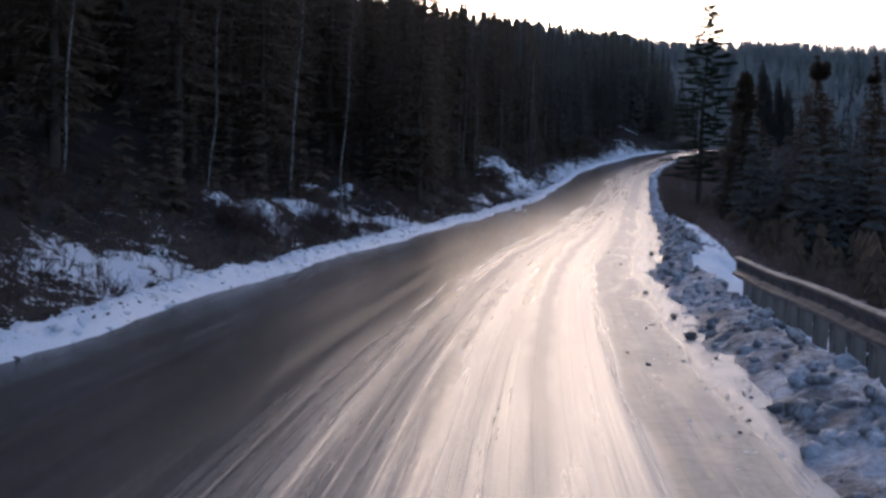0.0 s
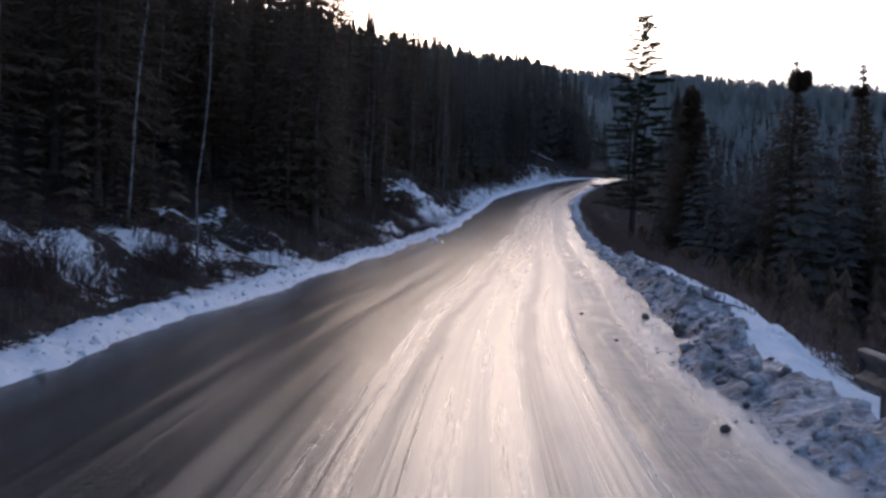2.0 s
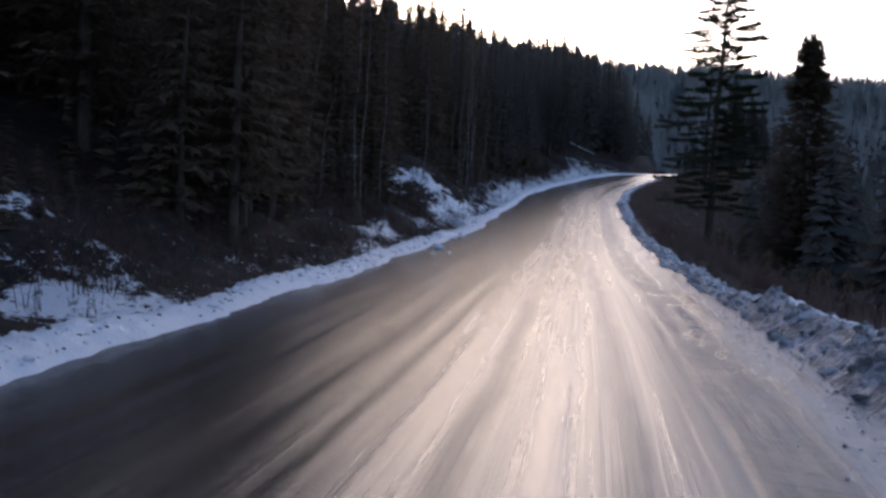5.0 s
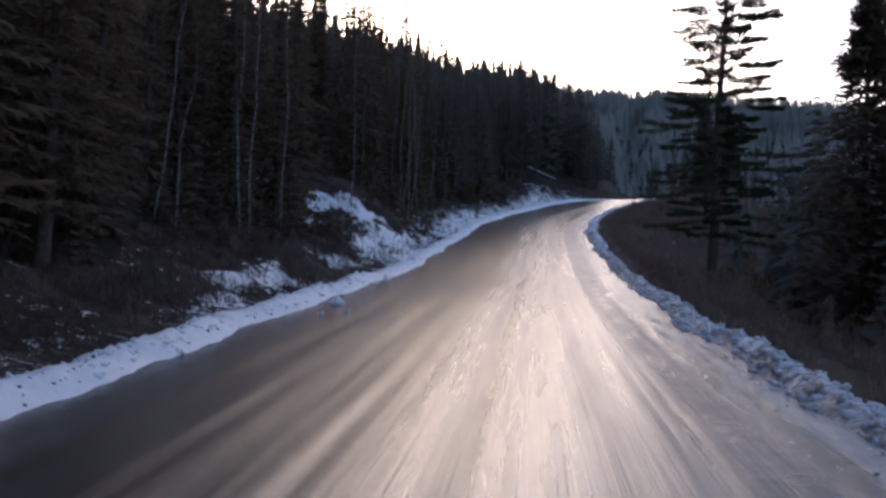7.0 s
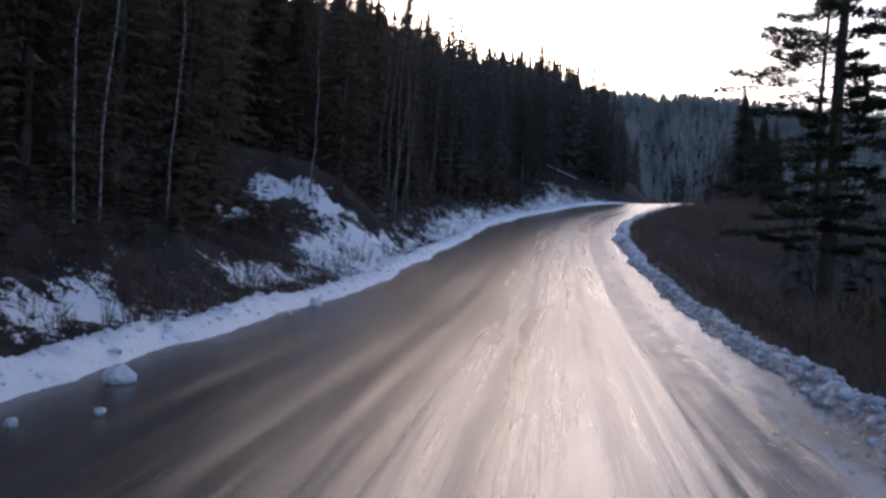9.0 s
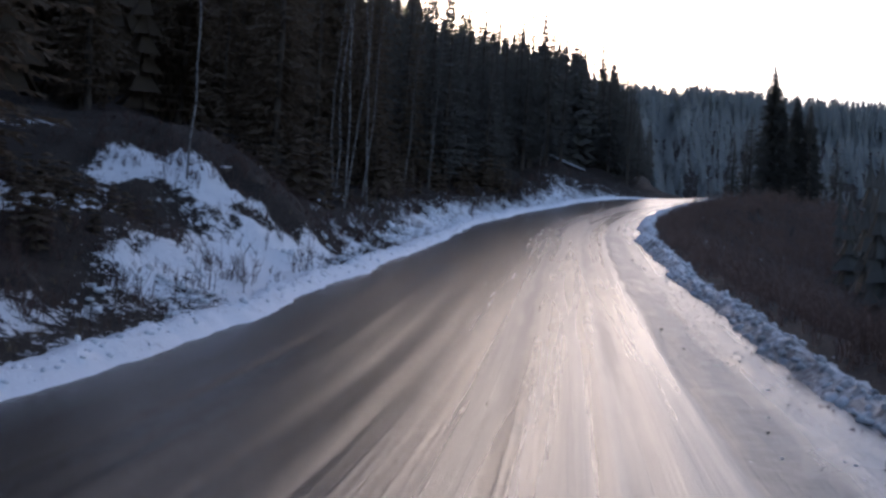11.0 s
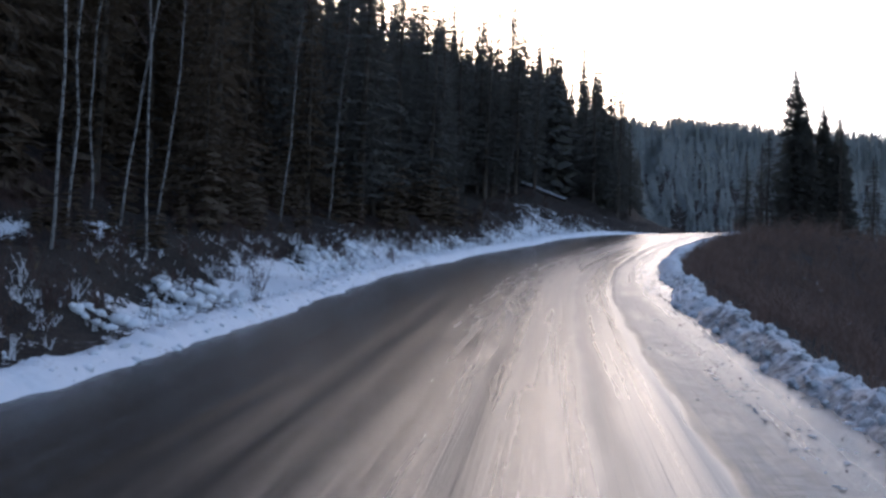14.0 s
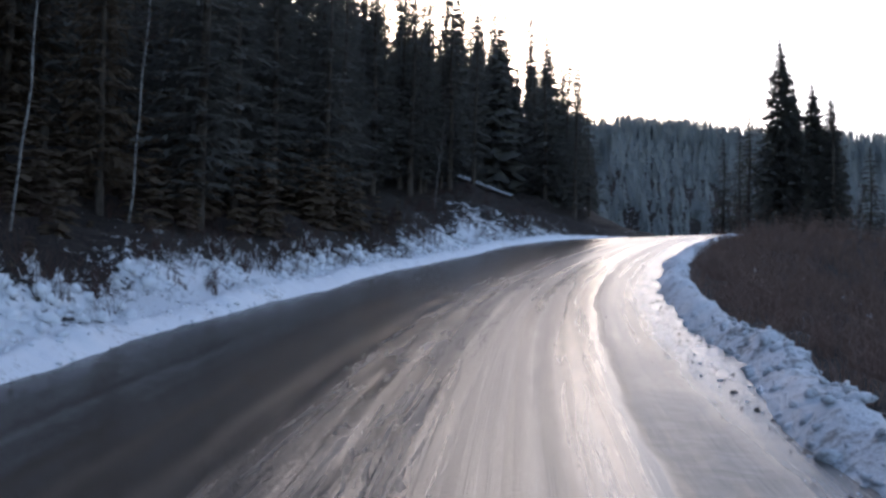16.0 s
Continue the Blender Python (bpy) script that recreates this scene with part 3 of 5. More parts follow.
def bank_chunks(name, bank, material, label, seed, count, sizes, y0, y1, lowest):
    rng = random.Random(seed)
    soup = Soup()
    vs = [v.co for v in bank.data.vertices if y0 < v.co.y < y1]
    vs = [v for v in vs if lowest < v.z - float(np.interp(v.y, LINE[:340, 1], LINE[:340, 2])) < 3]
    for _ in range(count):
        v = rng.choice(vs)
        r = sizes[0] + (sizes[1] - sizes[0]) * rng.random() ** 2.5
        chunk(soup, rng, v.x, v.y, v.z - r * 0.2, r)
    return tagged(new(name, soup.mesh(name, material, True)), label, "snow clods", kind="stuff")


def slope_chunks(name, material, label, seed, count, side, near, far, y0, y1, sizes, flat):
    rng = random.Random(seed)
    soup = Soup()
    ids = [i for i in range(len(LINE) - 90) if y0 <= LINE[i, 1] <= y1]
    xs, ys = [], []
    for _ in range(count):
        i = rng.choice(ids)
        d = side * (HALF[i] + rng.uniform(near, far))
        xs.append(LINE[i, 0] + RIGHT[i, 0] * d)
        ys.append(LINE[i, 1] + RIGHT[i, 1] * d)
    z, d, e = terrain(xs, ys)
    for x, y, zz in zip(xs, ys, z):
        if noise.noise(Vector((x * 0.3, y * 0.3, 6.0))) > -0.05:
            r = sizes[0] + (sizes[1] - sizes[0]) * rng.random() ** 2
            chunk(soup, rng, x, y, float(zz) - r * 0.1, r, flat)
    return tagged(new(name, soup.mesh(name, material, True)), label, "snow clods", kind="stuff")


# ---------------------------------------------------------------- trees
class Soup:
    """Vertices and faces that grow into one mesh."""

    def __init__(self):
        self.v, self.f = [], []

    def tri(self, a, b, c):
        n = len(self.v)
        self.v += [a, b, c]
        self.f.append((n, n + 1, n + 2))

    def quad(self, a, b, c, d):
        n = len(self.v)
        self.v += [a, b, c, d]
        self.f.append((n, n + 1, n + 2, n + 3))

    def tube(self, points, radii, sides=6):
        n = len(self.v)
        for p, r in zip(points, radii):
            for k in range(sides):
                a = 2 * math.pi * k / sides
                self.v.append((p[0] + r * math.cos(a), p[1] + r * math.sin(a), p[2]))
        for j in range(len(points) - 1):
            for k in range(sides):
                q = (k + 1) % sides
                self.f.append((n + j * sides + k, n + j * sides + q, n + (j + 1) * sides + q, n + (j + 1) * sides + k))

    def twig(self, a, b, r):
        """A thin three-sided stick."""
        a, b = Vector(a), Vector(b)
        t = (b - a).normalized()
        u = t.orthogonal().normalized()
        w = t.cross(u)
        n = len(self.v)
        for k in range(3):
            c = math.cos(k * 2.094) * u + math.sin(k * 2.094) * w
            self.v.append(tuple(a + r * c))
        self.v.append(tuple(b))
        for k in range(3):
            self.f.append((n + k, n + (k + 1) % 3, n + 3))

    def mesh(self, name, material, smooth=False):
        return mesh_of(name, self.v, self.f, material, smooth)


def spruce_meshes(rng, height, spread, levels, per, gap=0.12, bare=0.06, droop=0.35, sprays=4, curve=0.75, narrow=1.0):
    trunk = Soup()
    pts = [(0.10 * math.sin(k * 0.9 + rng.random()) * k / 6, 0.10 * math.cos(k * 1.3) * k / 6, height * k / 7 - (0.5 if k == 0 else 0)) for k in range(8)]
    trunk.tube(pts, [0.012 * height * (1 - 0.96 * k / 7) + 0.012 for k in range(8)], 7)
    crown = Soup()
    for lv in range(levels):
        u = bare + (1 - bare) * (lv + rng.uniform(-0.3, 0.3)) / levels
        z0 = height * u
        reach = spread * (1 - u) ** curve * rng.uniform(0.8, 1.15) + 0.26 * min(1, (1.03 - u) * 8)
        if u < 0.22:
            reach *= 0.55 + 2.0 * u
        for b in range(per):
            if rng.random() < gap:
                continue
            a = 2 * math.pi * (b + rng.uniform(-0.35, 0.35)) / per + lv * 2.4
            L = reach * rng.uniform(0.65, 1.15)
            ca, sa = math.cos(a), math.sin(a)
            dz = -droop * rng.uniform(0.6, 1.3)

            def at(f, side=0.0, low=0.0):
                drop = L * (0.12 * f + dz * f * f + 0.10 * f ** 4)
                return (ca * L * f - sa * side, sa * L * f + ca * side, z0 + drop - low)

            w = (0.26 * L + 0.10) * narrow
            prev = 0.10
            for k in range(sprays):
                f0, f1 = prev, 0.10 + 0.90 * (k + 1) / sprays
                prev = f1
                wk = w * (1.15 - 0.8 * f0) * rng.uniform(0.7, 1.25)
                hang = wk * rng.uniform(0.6, 1.4)
                tip = 0.30 * (f1 - f0) + f1
                if narrow < 1:
                    # a ragged fan of needles on each side, of uneven length
                    for side in (-1, 1):
                        g0, g1 = f0 + rng.uniform(-0.07, 0.07), f1 + rng.uniform(-0.07, 0.12)
                        crown.tri(at(max(0.02, g0)), at(min(g1 + rng.uniform(0.0, 0.16), 1.1), side * wk * rng.uniform(0.35, 1.5), hang * rng.uniform(-0.15, 1.1)), at(min(g1, 1.05), side * wk * rng.uniform(-0.1, 0.3), hang * rng.uniform(0, 0.4)))
                    continue
                crown.tri(at(f0), at(min(tip, 1.08), wk, hang * 0.5), at(f1))
                crown.tri(at(f0), at(f1), at(min(tip, 1.08), -wk, hang * 0.5))
                crown.tri(at(f0), at(f1), at((f0 + f1) / 2, rng.uniform(-0.3, 0.3) * wk, hang * 1.2))
    for k in range(5):
        a = k * 1.26
        crown.tri((0, 0, height * 1.01), (0.07 * math.cos(a), 0.07 * math.sin(a), height * 0.94), (0.07 * math.cos(a + 1), 0.07 * math.sin(a + 1), height * 0.935))
    return trunk, crown


rng = random.Random(5)
SPRUCES, NEAR_SPRUCES, FAR_SPRUCES = [], [], []
for h, sp, lv, per in [(17.5, 2.4, 36, 8), (15.5, 2.0, 34, 8), (19.5, 2.6, 38, 8), (13.0, 2.0, 28, 8), (16.5, 1.8, 36, 7), (9.0, 1.8, 20, 8), (6.0, 1.45, 16, 7), (18.5, 2.1, 38, 7)]:
    t, c = spruce_meshes(rng, h, sp, lv, per)
    f = spruce_meshes(rng, h, sp, lv + 4, per, 0.16, 0.10, 0.35, 10, 0.75, 0.62)[1]
    tm = t.mesh("trunk", BARK, True)
    SPRUCES.append((h, tm, c.mesh("crown", NEEDLES)))
    NEAR_SPRUCES.append((h, tm, f.mesh("crown", NEEDLES)))
    FAR_SPRUCES.append((h, tm, f.mesh("crown", HALF_HAZED)))


def tree(name, meshes, x, y, z, turn, size, label, category="tree", group="", lean=(0, 0), wide=1.0):
    top = new(name)
    for n, me in meshes:
        ob = new(n, me)
        ob.parent = top
        if n == "branchwork":
            tagged(ob, kind="stuff")
    top.matrix_basis = pose(x, y, z, lean[0], lean[1], turn) @ Matrix.Diagonal((size * wide, size * wide, size, 1))
    return tagged(top, label, category, group)


def ground_at(x, y):
    return float(terrain([x], [y])[0][0])


# birches at the forest edge: place, height, lean
BIRCHES = [(-11.6, 28.5, 14, 0.11, 0.04), (-6.65, 40.4, 14, 0.035, 0.01), (-4.15, 38.5, 11, 0.05, 0), (-9.6, 59.0, 15, 0.05, 0.01), (-8.4, 34.0, 9, 0.03, 0.02),
           (-1.5, 78.2, 14, 0.10, 0.01), (-0.16, 75.1, 7, 0.10, 0), (1.44, 81.0, 13, 0.005, 0), (1.68, 82.4, 13, 0.02, 0), (2.8, 85.8, 12, 0.01, 0), (6.2, 102.6, 11, 0.0, 0),
           (10.8, 117.2, 14, 0.0, 0), (10.23, 120.2, 14, 0.035, 0), (9.85, 123.6, 12, 0.03, 0), (10.73, 123.5, 13, 0.065, 0), (11.92, 121.9, 13, -0.045, 0), (11.64, 124.4, 11, 0.06, 0),
           (14.37, 136.9, 13, 0.075, 0), (16.2, 141.6, 11, 0.05, 0), (29.6, 170.5, 8, 0.08, 0)]


def before_birch(x, y, gap=1.5):
    """Whether a place lies between a birch and the stretch of road from which its stem shows."""
    for bx, by, *_ in BIRCHES:
        for back in (15, 22, 31):
            px, py = float(np.interp(by - back, PLAN[:, 1], PLAN[:, 0])) + 1.2, by - back
            u = ((x - bx) * (px - bx) + (y - by) * (py - by)) / ((px - bx) ** 2 + (py - by) ** 2)
            if -0.03 < u < 1 and math.hypot(x - bx - u * (px - bx), y - by - u * (py - by)) < gap:
                return True
    return False


def plant_spruces():
    rng = random.Random(11)
    spots = []

    def free(x, y, gap):
        return all((x - a) ** 2 + (y - b) ** 2 > gap * gap for a, b in spots[-400:])

    tries = 0
    while len(spots) < 298 and tries < 12000:
        tries += 1
        crowd = len(spots) >= 252
        y = rng.uniform(44, 80) if crowd else rng.uniform(4, 215)
        i = int(np.abs(LINE[:, 1] - min(y, 178)).argmin())
        left = crowd or rng.random() < 0.80
        out = rng.uniform(3.6, 7.0) if crowd else (6.0 + 22 * rng.random() ** 1.5) if left else (9 + 34 * rng.random() ** 1.2)
        d = -(HALF[i] + out) if left else HALF[i] + out
        x, yy = LINE[i, 0] + RIGHT[i, 0] * d, LINE[i, 1] + RIGHT[i, 1] * d
        if y > 178:
            x, yy = rng.uniform(2, 50), y
        z, dd, ee = terrain([x], [yy])
        if ee[0] < ((3.4 if crowd else 5.2) if dd[0] < 0 else 8) or not free(x, yy, 1.9):
            continue
        q = (x - 40) - 0.33 * (yy - 180)
        if (yy > 150 and q > 3 and dd[0] < 0) or (158 < LINE[i, 1] < 172 and dd[0] < 0 and ee[0] < 13 and y < 178) or (93 < LINE[i, 1] < 112 and dd[0] < 0 and ee[0] < 13.5):
            continue
        if 30.5 < x < 40 and 165 < yy < 191:
            continue
        if not left and 86 < yy < 178 and ee[0] < 34:
            continue
        if yy < 49 and left and ee[0] < 6.8:
            continue
        if left and y < 178 and before_birch(x, yy, 2.1):
            continue
        spots.append((x, yy))
        if left or y > 178:
            k = rng.choice([0, 1, 2, 2, 4, 7, 0, 3] if ee[0] > 7.5 else [3, 5, 6, 1, 6, 5, 3])
            h = SPRUCES[k][0]
            size = rng.uniform(0.85, 1.12)
            if 138 < yy < 172 and ee[0] > 8:
                size *= 1.2
            if yy > 172:
                size *= min(1, max(0.4, (19 - q) / 22))
        else:
            k = rng.choice([5, 6, 5, 3])
            h = SPRUCES[k][0]
            size = min(rng.uniform(0.7, 1.1), (3.0 + 0.11 * out + (LINE[i, 2] - z[0])) / h)
            if size < 0.3:
                continue
        # trees beyond 146 m take the crown with haze in its colour
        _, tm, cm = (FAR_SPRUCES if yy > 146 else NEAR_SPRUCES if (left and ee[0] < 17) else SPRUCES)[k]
        tree("spruce", [("trunk", tm), ("crown", cm)], x, yy, float(z[0]) - 0.1, rng.uniform(0, 360), size,
             "tall dark spruce with drooping branches on the uphill slope" if left else "small dark spruce on the slope below the road", group="roadside spruces",
             lean=(rng.uniform(-1.5, 1.5), rng.uniform(-1.5, 2.0)), wide=rng.uniform(0.85, 1.15))


plant_spruces()


# woods behind, too many to count
def fine_spruce(soup, rng, x, y, z, h, sp):
    """A small spruce of narrow drooping sprays."""
    levels = max(9, int(h * 2.6))
    for k in range(levels):
        u = 0.05 + 0.95 * (k + rng.uniform(-0.3, 0.3)) / levels
        z0, r = z + h * u, sp * (1 - u) ** 0.85 * rng.uniform(0.8, 1.15) + 0.10
        for b in range(8):
            a = k * 2.4 + 0.785 * b + rng.uniform(-0.3, 0.3)
            L = r * rng.uniform(0.6, 1.2)
            ca, sa = math.cos(a), math.sin(a)
            w = 0.16 * L + 0.05
            tip = (x + ca * L, y + sa * L, z0 - L * rng.uniform(0.2, 0.6))
            for side in (-1, 1):
                m = rng.uniform(0.4, 0.7)
                soup.tri((x + ca * L * 0.1, y + sa * L * 0.1, z0 + 0.05 * L), (x + ca * L * m - sa * w * side * 1.6, y + sa * L * m + ca * w * side * 1.6, z0 - L * rng.uniform(0.25, 0.5)), tip)


def build_woods(name, label, count, place, seed, simple, material=None, fine=None):
    rng = random.Random(seed)
    soup = Soup()
    made = tries = 0
    while made < count and tries < count * 12:
        tries += 1
        x, y, h = place(rng)
        if h is None:
            continue
        z = WOODLAND(x, y)
        if z is None:
            continue
        made += 1
        sp = h * (rng.uniform(0.10, 0.17) if h > 8.5 else rng.uniform(0.18, 0.27) if simple == 6 else rng.uniform(0.10, 0.17))
        lv = simple
        turn = rng.random() * 6.28
        if fine and fine(x, y):
            fine_spruce(soup, rng, x, y, z, h, sp * 1.15)
            continue
        for k in range(lv):
            u = 0.04 + 0.96 * k / lv
            z0, r = z + h * u, sp * (1 - u) ** 0.8 * rng.uniform(0.75, 1.2) + 0.12
            n = 5 if simple > 6 else 3
            for b in range(n):
                a = turn + k * 1.9 + 6.283 * b / n + rng.uniform(-0.3, 0.3)
                rr = r * rng.uniform(0.65, 1.2)
                w = 0.55 if n > 3 else 0.8
                soup.tri((x, y, z0 + h * max(0.10, 1.15 / lv)), (x + rr * math.cos(a - w), y + rr * math.sin(a - w), z0 - rr * 0.35), (x + rr * math.cos(a + w), y + rr * math.sin(a + w), z0 - rr * 0.30))
        soup.tri((x, y, z + h * 1.06), (x + 0.2, y, z + h * 0.9), (x - 0.2, y + 0.1, z + h * 0.9))
    return tagged(new(name, soup.mesh(name, material or NEEDLES)), label, "woods", kind="stuff")


def WOODLAND(x, y):
    z, d, e = terrain([x], [y])
    if e[0] < (4.4 if d[0] < 0 else 4.5 if y < 130 else 12):
        return None
    q = (x - 40) - 0.33 * (y - 180)
    if d[0] < 0 and y > 150 and 3 < q and e[0] < 60:
        return None
    return float(z[0]) - 0.3


def near_left(rng):
    y = rng.uniform(-20, 300)
    i = int(np.abs(LINE[:, 1] - min(y, 170)).argmin())
    return LINE[i, 0] - rng.uniform(24, 90), y, rng.uniform(13, 19)


def nose(rng):
    x, y = rng.uniform(-20, 60), rng.uniform(190, 330)
    if (x - 40) - 0.33 * (y - 180) > 3:
        return x, y, None
    q = (x - 40) - 0.33 * (y - 180)
    return x, y, rng.uniform(12, 18) * min(1, max(0.35, (19 - q) / 24))


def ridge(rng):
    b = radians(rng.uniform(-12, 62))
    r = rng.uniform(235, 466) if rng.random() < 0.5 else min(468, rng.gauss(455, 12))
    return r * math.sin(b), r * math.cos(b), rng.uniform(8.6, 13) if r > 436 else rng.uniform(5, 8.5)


def valley(rng):
    b, r = radians(rng.uniform(12, 75)), rng.uniform(40, 260)
    x, y = r * math.sin(b) + 5, r * math.cos(b)
    return x, y, rng.uniform(6, 10) if land([x], [y])[2][0] > (12 if y > 82 else 5) else None


build_woods("hillside_woods", "dense dark spruce forest on the hillside above the road", 900, near_left, 3, 12)
def thicket(rng):
    y = rng.choice([rng.uniform(0, 92), rng.uniform(112, 158)])
    i = int(np.abs(LINE[:, 1] - y).argmin())
    d = -(HALF[i] + 4.6 + 7 * rng.random() ** 1.3)
    if before_birch(LINE[i, 0] + RIGHT[i, 0] * d, LINE[i, 1] + RIGHT[i, 1] * d, 1.0):
        return LINE[i, 0] + RIGHT[i, 0] * d, LINE[i, 1] + RIGHT[i, 1] * d, rng.uniform(0.6, 1.5)
    return LINE[i, 0] + RIGHT[i, 0] * d, LINE[i, 1] + RIGHT[i, 1] * d, rng.uniform(1.2, 4.5)


build_woods("thicket", "dark young spruces crowded along the forest edge", 520, thicket, 8, 14, None, lambda x, y: True)
def undergrowth(rng):
    y = rng.uniform(74, 97)
    i = int(np.abs(LINE[:, 1] - y).argmin())
    d = -(HALF[i] + rng.uniform(3.8, 17))
    return LINE[i, 0] + RIGHT[i, 0] * d, LINE[i, 1] + RIGHT[i, 1] * d, rng.uniform(0.5, 1.7)


build_woods("undergrowth", "low dark spruce growth under the birches", 330, undergrowth, 10, 10, None, lambda x, y: True)
build_woods("nose_woods", "dark spruces on the hill spur beyond the bend", 420, nose, 4, 14, HALF_HAZED, lambda x, y: y < 240)
build_woods("ridge_woods", "far spruce forest covering the ridge across the valley", 14000, ridge, 5, 6, HAZED)
build_woods("valley_woods", "dark spruce forest in the valley below the road", 1500, valley, 6, 7, HALF_HAZED, lambda x, y: math.hypot(x - 15, y - 70) < 52)


def below(rng):
    y = rng.uniform(8, 94)
    i = int(np.abs(LINE[:, 1] - y).argmin())
    e = 4.5 + 38 * rng.random() ** 1.4
    d = HALF[i] + e
    x, yy = LINE[i, 0] + RIGHT[i, 0] * d, LINE[i, 1] + RIGHT[i, 1] * d
    drop = LINE[i, 2] - float(land([x], [yy])[0][0])
    return x, yy, max(1.2, drop + rng.uniform(0.2, 0.9) + 0.055 * e * rng.random())


def clump(rng):
    x, y = rng.uniform(55, 92), rng.uniform(187, 205)
    return x, y, max(2.0, rng.uniform(19.5, 24.0) - 0.06 * abs(x - 66) - float(land([x], [y])[0][0]))


build_woods("clump_woods", "close-set lower spruces beneath the clump beyond the bend", 110, clump, 12, 16, HALF_HAZED, lambda x, y: True)
build_woods("slope_woods", "dark young spruces crowding the slope below the road", 620, below, 9, 8)


# ---------------------------------------------------------------- single trees
def build_fir():
    """The lone tall fir with long sparse branches below the road."""
    rng = random.Random(21)
    H = 18.6
    trunk, crown, limbs = Soup(), Soup(), Soup()
    pts = [(0.05 * k + 0.05 * math.sin(k), 0.03 * math.sin(k * 1.7), H * k / 10 - (0.6 if k == 0 else 0)) for k in range(11)]
    trunk.tube(pts, [0.26 * (1 - 0.95 * k / 10) + 0.015 for k in range(11)], 9)
    trunk.tube([(-0.25, 0.1, 4.0), (-0.32, 0.1, 7.5), (-0.22, 0.05, 10.5)], [0.10, 0.085, 0.05], 6)
    for n in range(185):
        u = 0.16 + 0.83 * (n + rng.uniform(-0.4, 0.4)) / 185
        z0 = H * u
        reach = (4.5 * (1 - u) ** 0.58 * (0.55 + 0.45 * min(1, u / 0.3))) * rng.choice([0.3, 0.45, 0.6, 0.75, 0.9, 1.05]) + 0.15
        a = n * 2.399 + rng.uniform(-0.4, 0.4)
        ca, sa = math.cos(a), math.sin(a)
        rise = rng.uniform(-0.10, 0.10) + 0.35 * max(0, u - 0.5)
        base = pts[min(10, int(u * 10))]

        def at(f, side=0.0, low=0.0):
            return (base[0] + ca * reach * f - sa * side, base[1] + sa * reach * f + ca * side, z0 + reach * (rise * f - 0.20 * f * f + 0.16 * f ** 3) + low)

        limbs.twig(at(0), at(0.55), 0.030 * (1 - u) + 0.014)
        limbs.twig(at(0.5), at(1.0), 0.018 * (1 - u) + 0.010)
        start = rng.uniform(0.12, 0.45)
        for k in range(int(55 + 105 * reach)):
            f = start + (1.03 - start) * rng.random() ** 0.8
            w = 0.30 * reach ** 0.7 * (1.2 - 0.8 * f) * rng.uniform(-1, 1)
            s = rng.uniform(0.12, 0.28)
            p = at(f, w, rng.uniform(-0.10, 0.08))
            b = a + rng.uniform(-1.2, 1.2)
            q = (p[0] + s * math.cos(b), p[1] + s * math.sin(b), p[2] + rng.uniform(-0.04, 0.09))
            c = b + 1.7
            r = (p[0] + 0.07 * math.cos(c), p[1] + 0.07 * math.sin(c), p[2] + rng.uniform(-0.07, 0.02))
            crown.tri(p, q, r)
    return tree("fir", [("trunk", trunk.mesh("trunk", BARK, True)), ("branchwork", limbs.mesh("branchwork", BARK)), ("crown", crown.mesh("crown", PINE))],
                22.6, 83.8, ground_at(22.6, 83.8) - 0.1, 0, 1.0, "tall lone fir with long sparse branches below the road", "tree", lean=(0, 0.3))


build_fir()


def spruce_at(k, x, y, top, label, group="", wide=1.0):
    z = ground_at(x, y)
    h, tm, cm = FAR_SPRUCES[k]
    return tree("spruce", [("trunk", tm), ("crown", cm)], x, y, z - 0.1, x * 57.0, (top - z) / (h * 1.01), label, group=group, wide=wide)



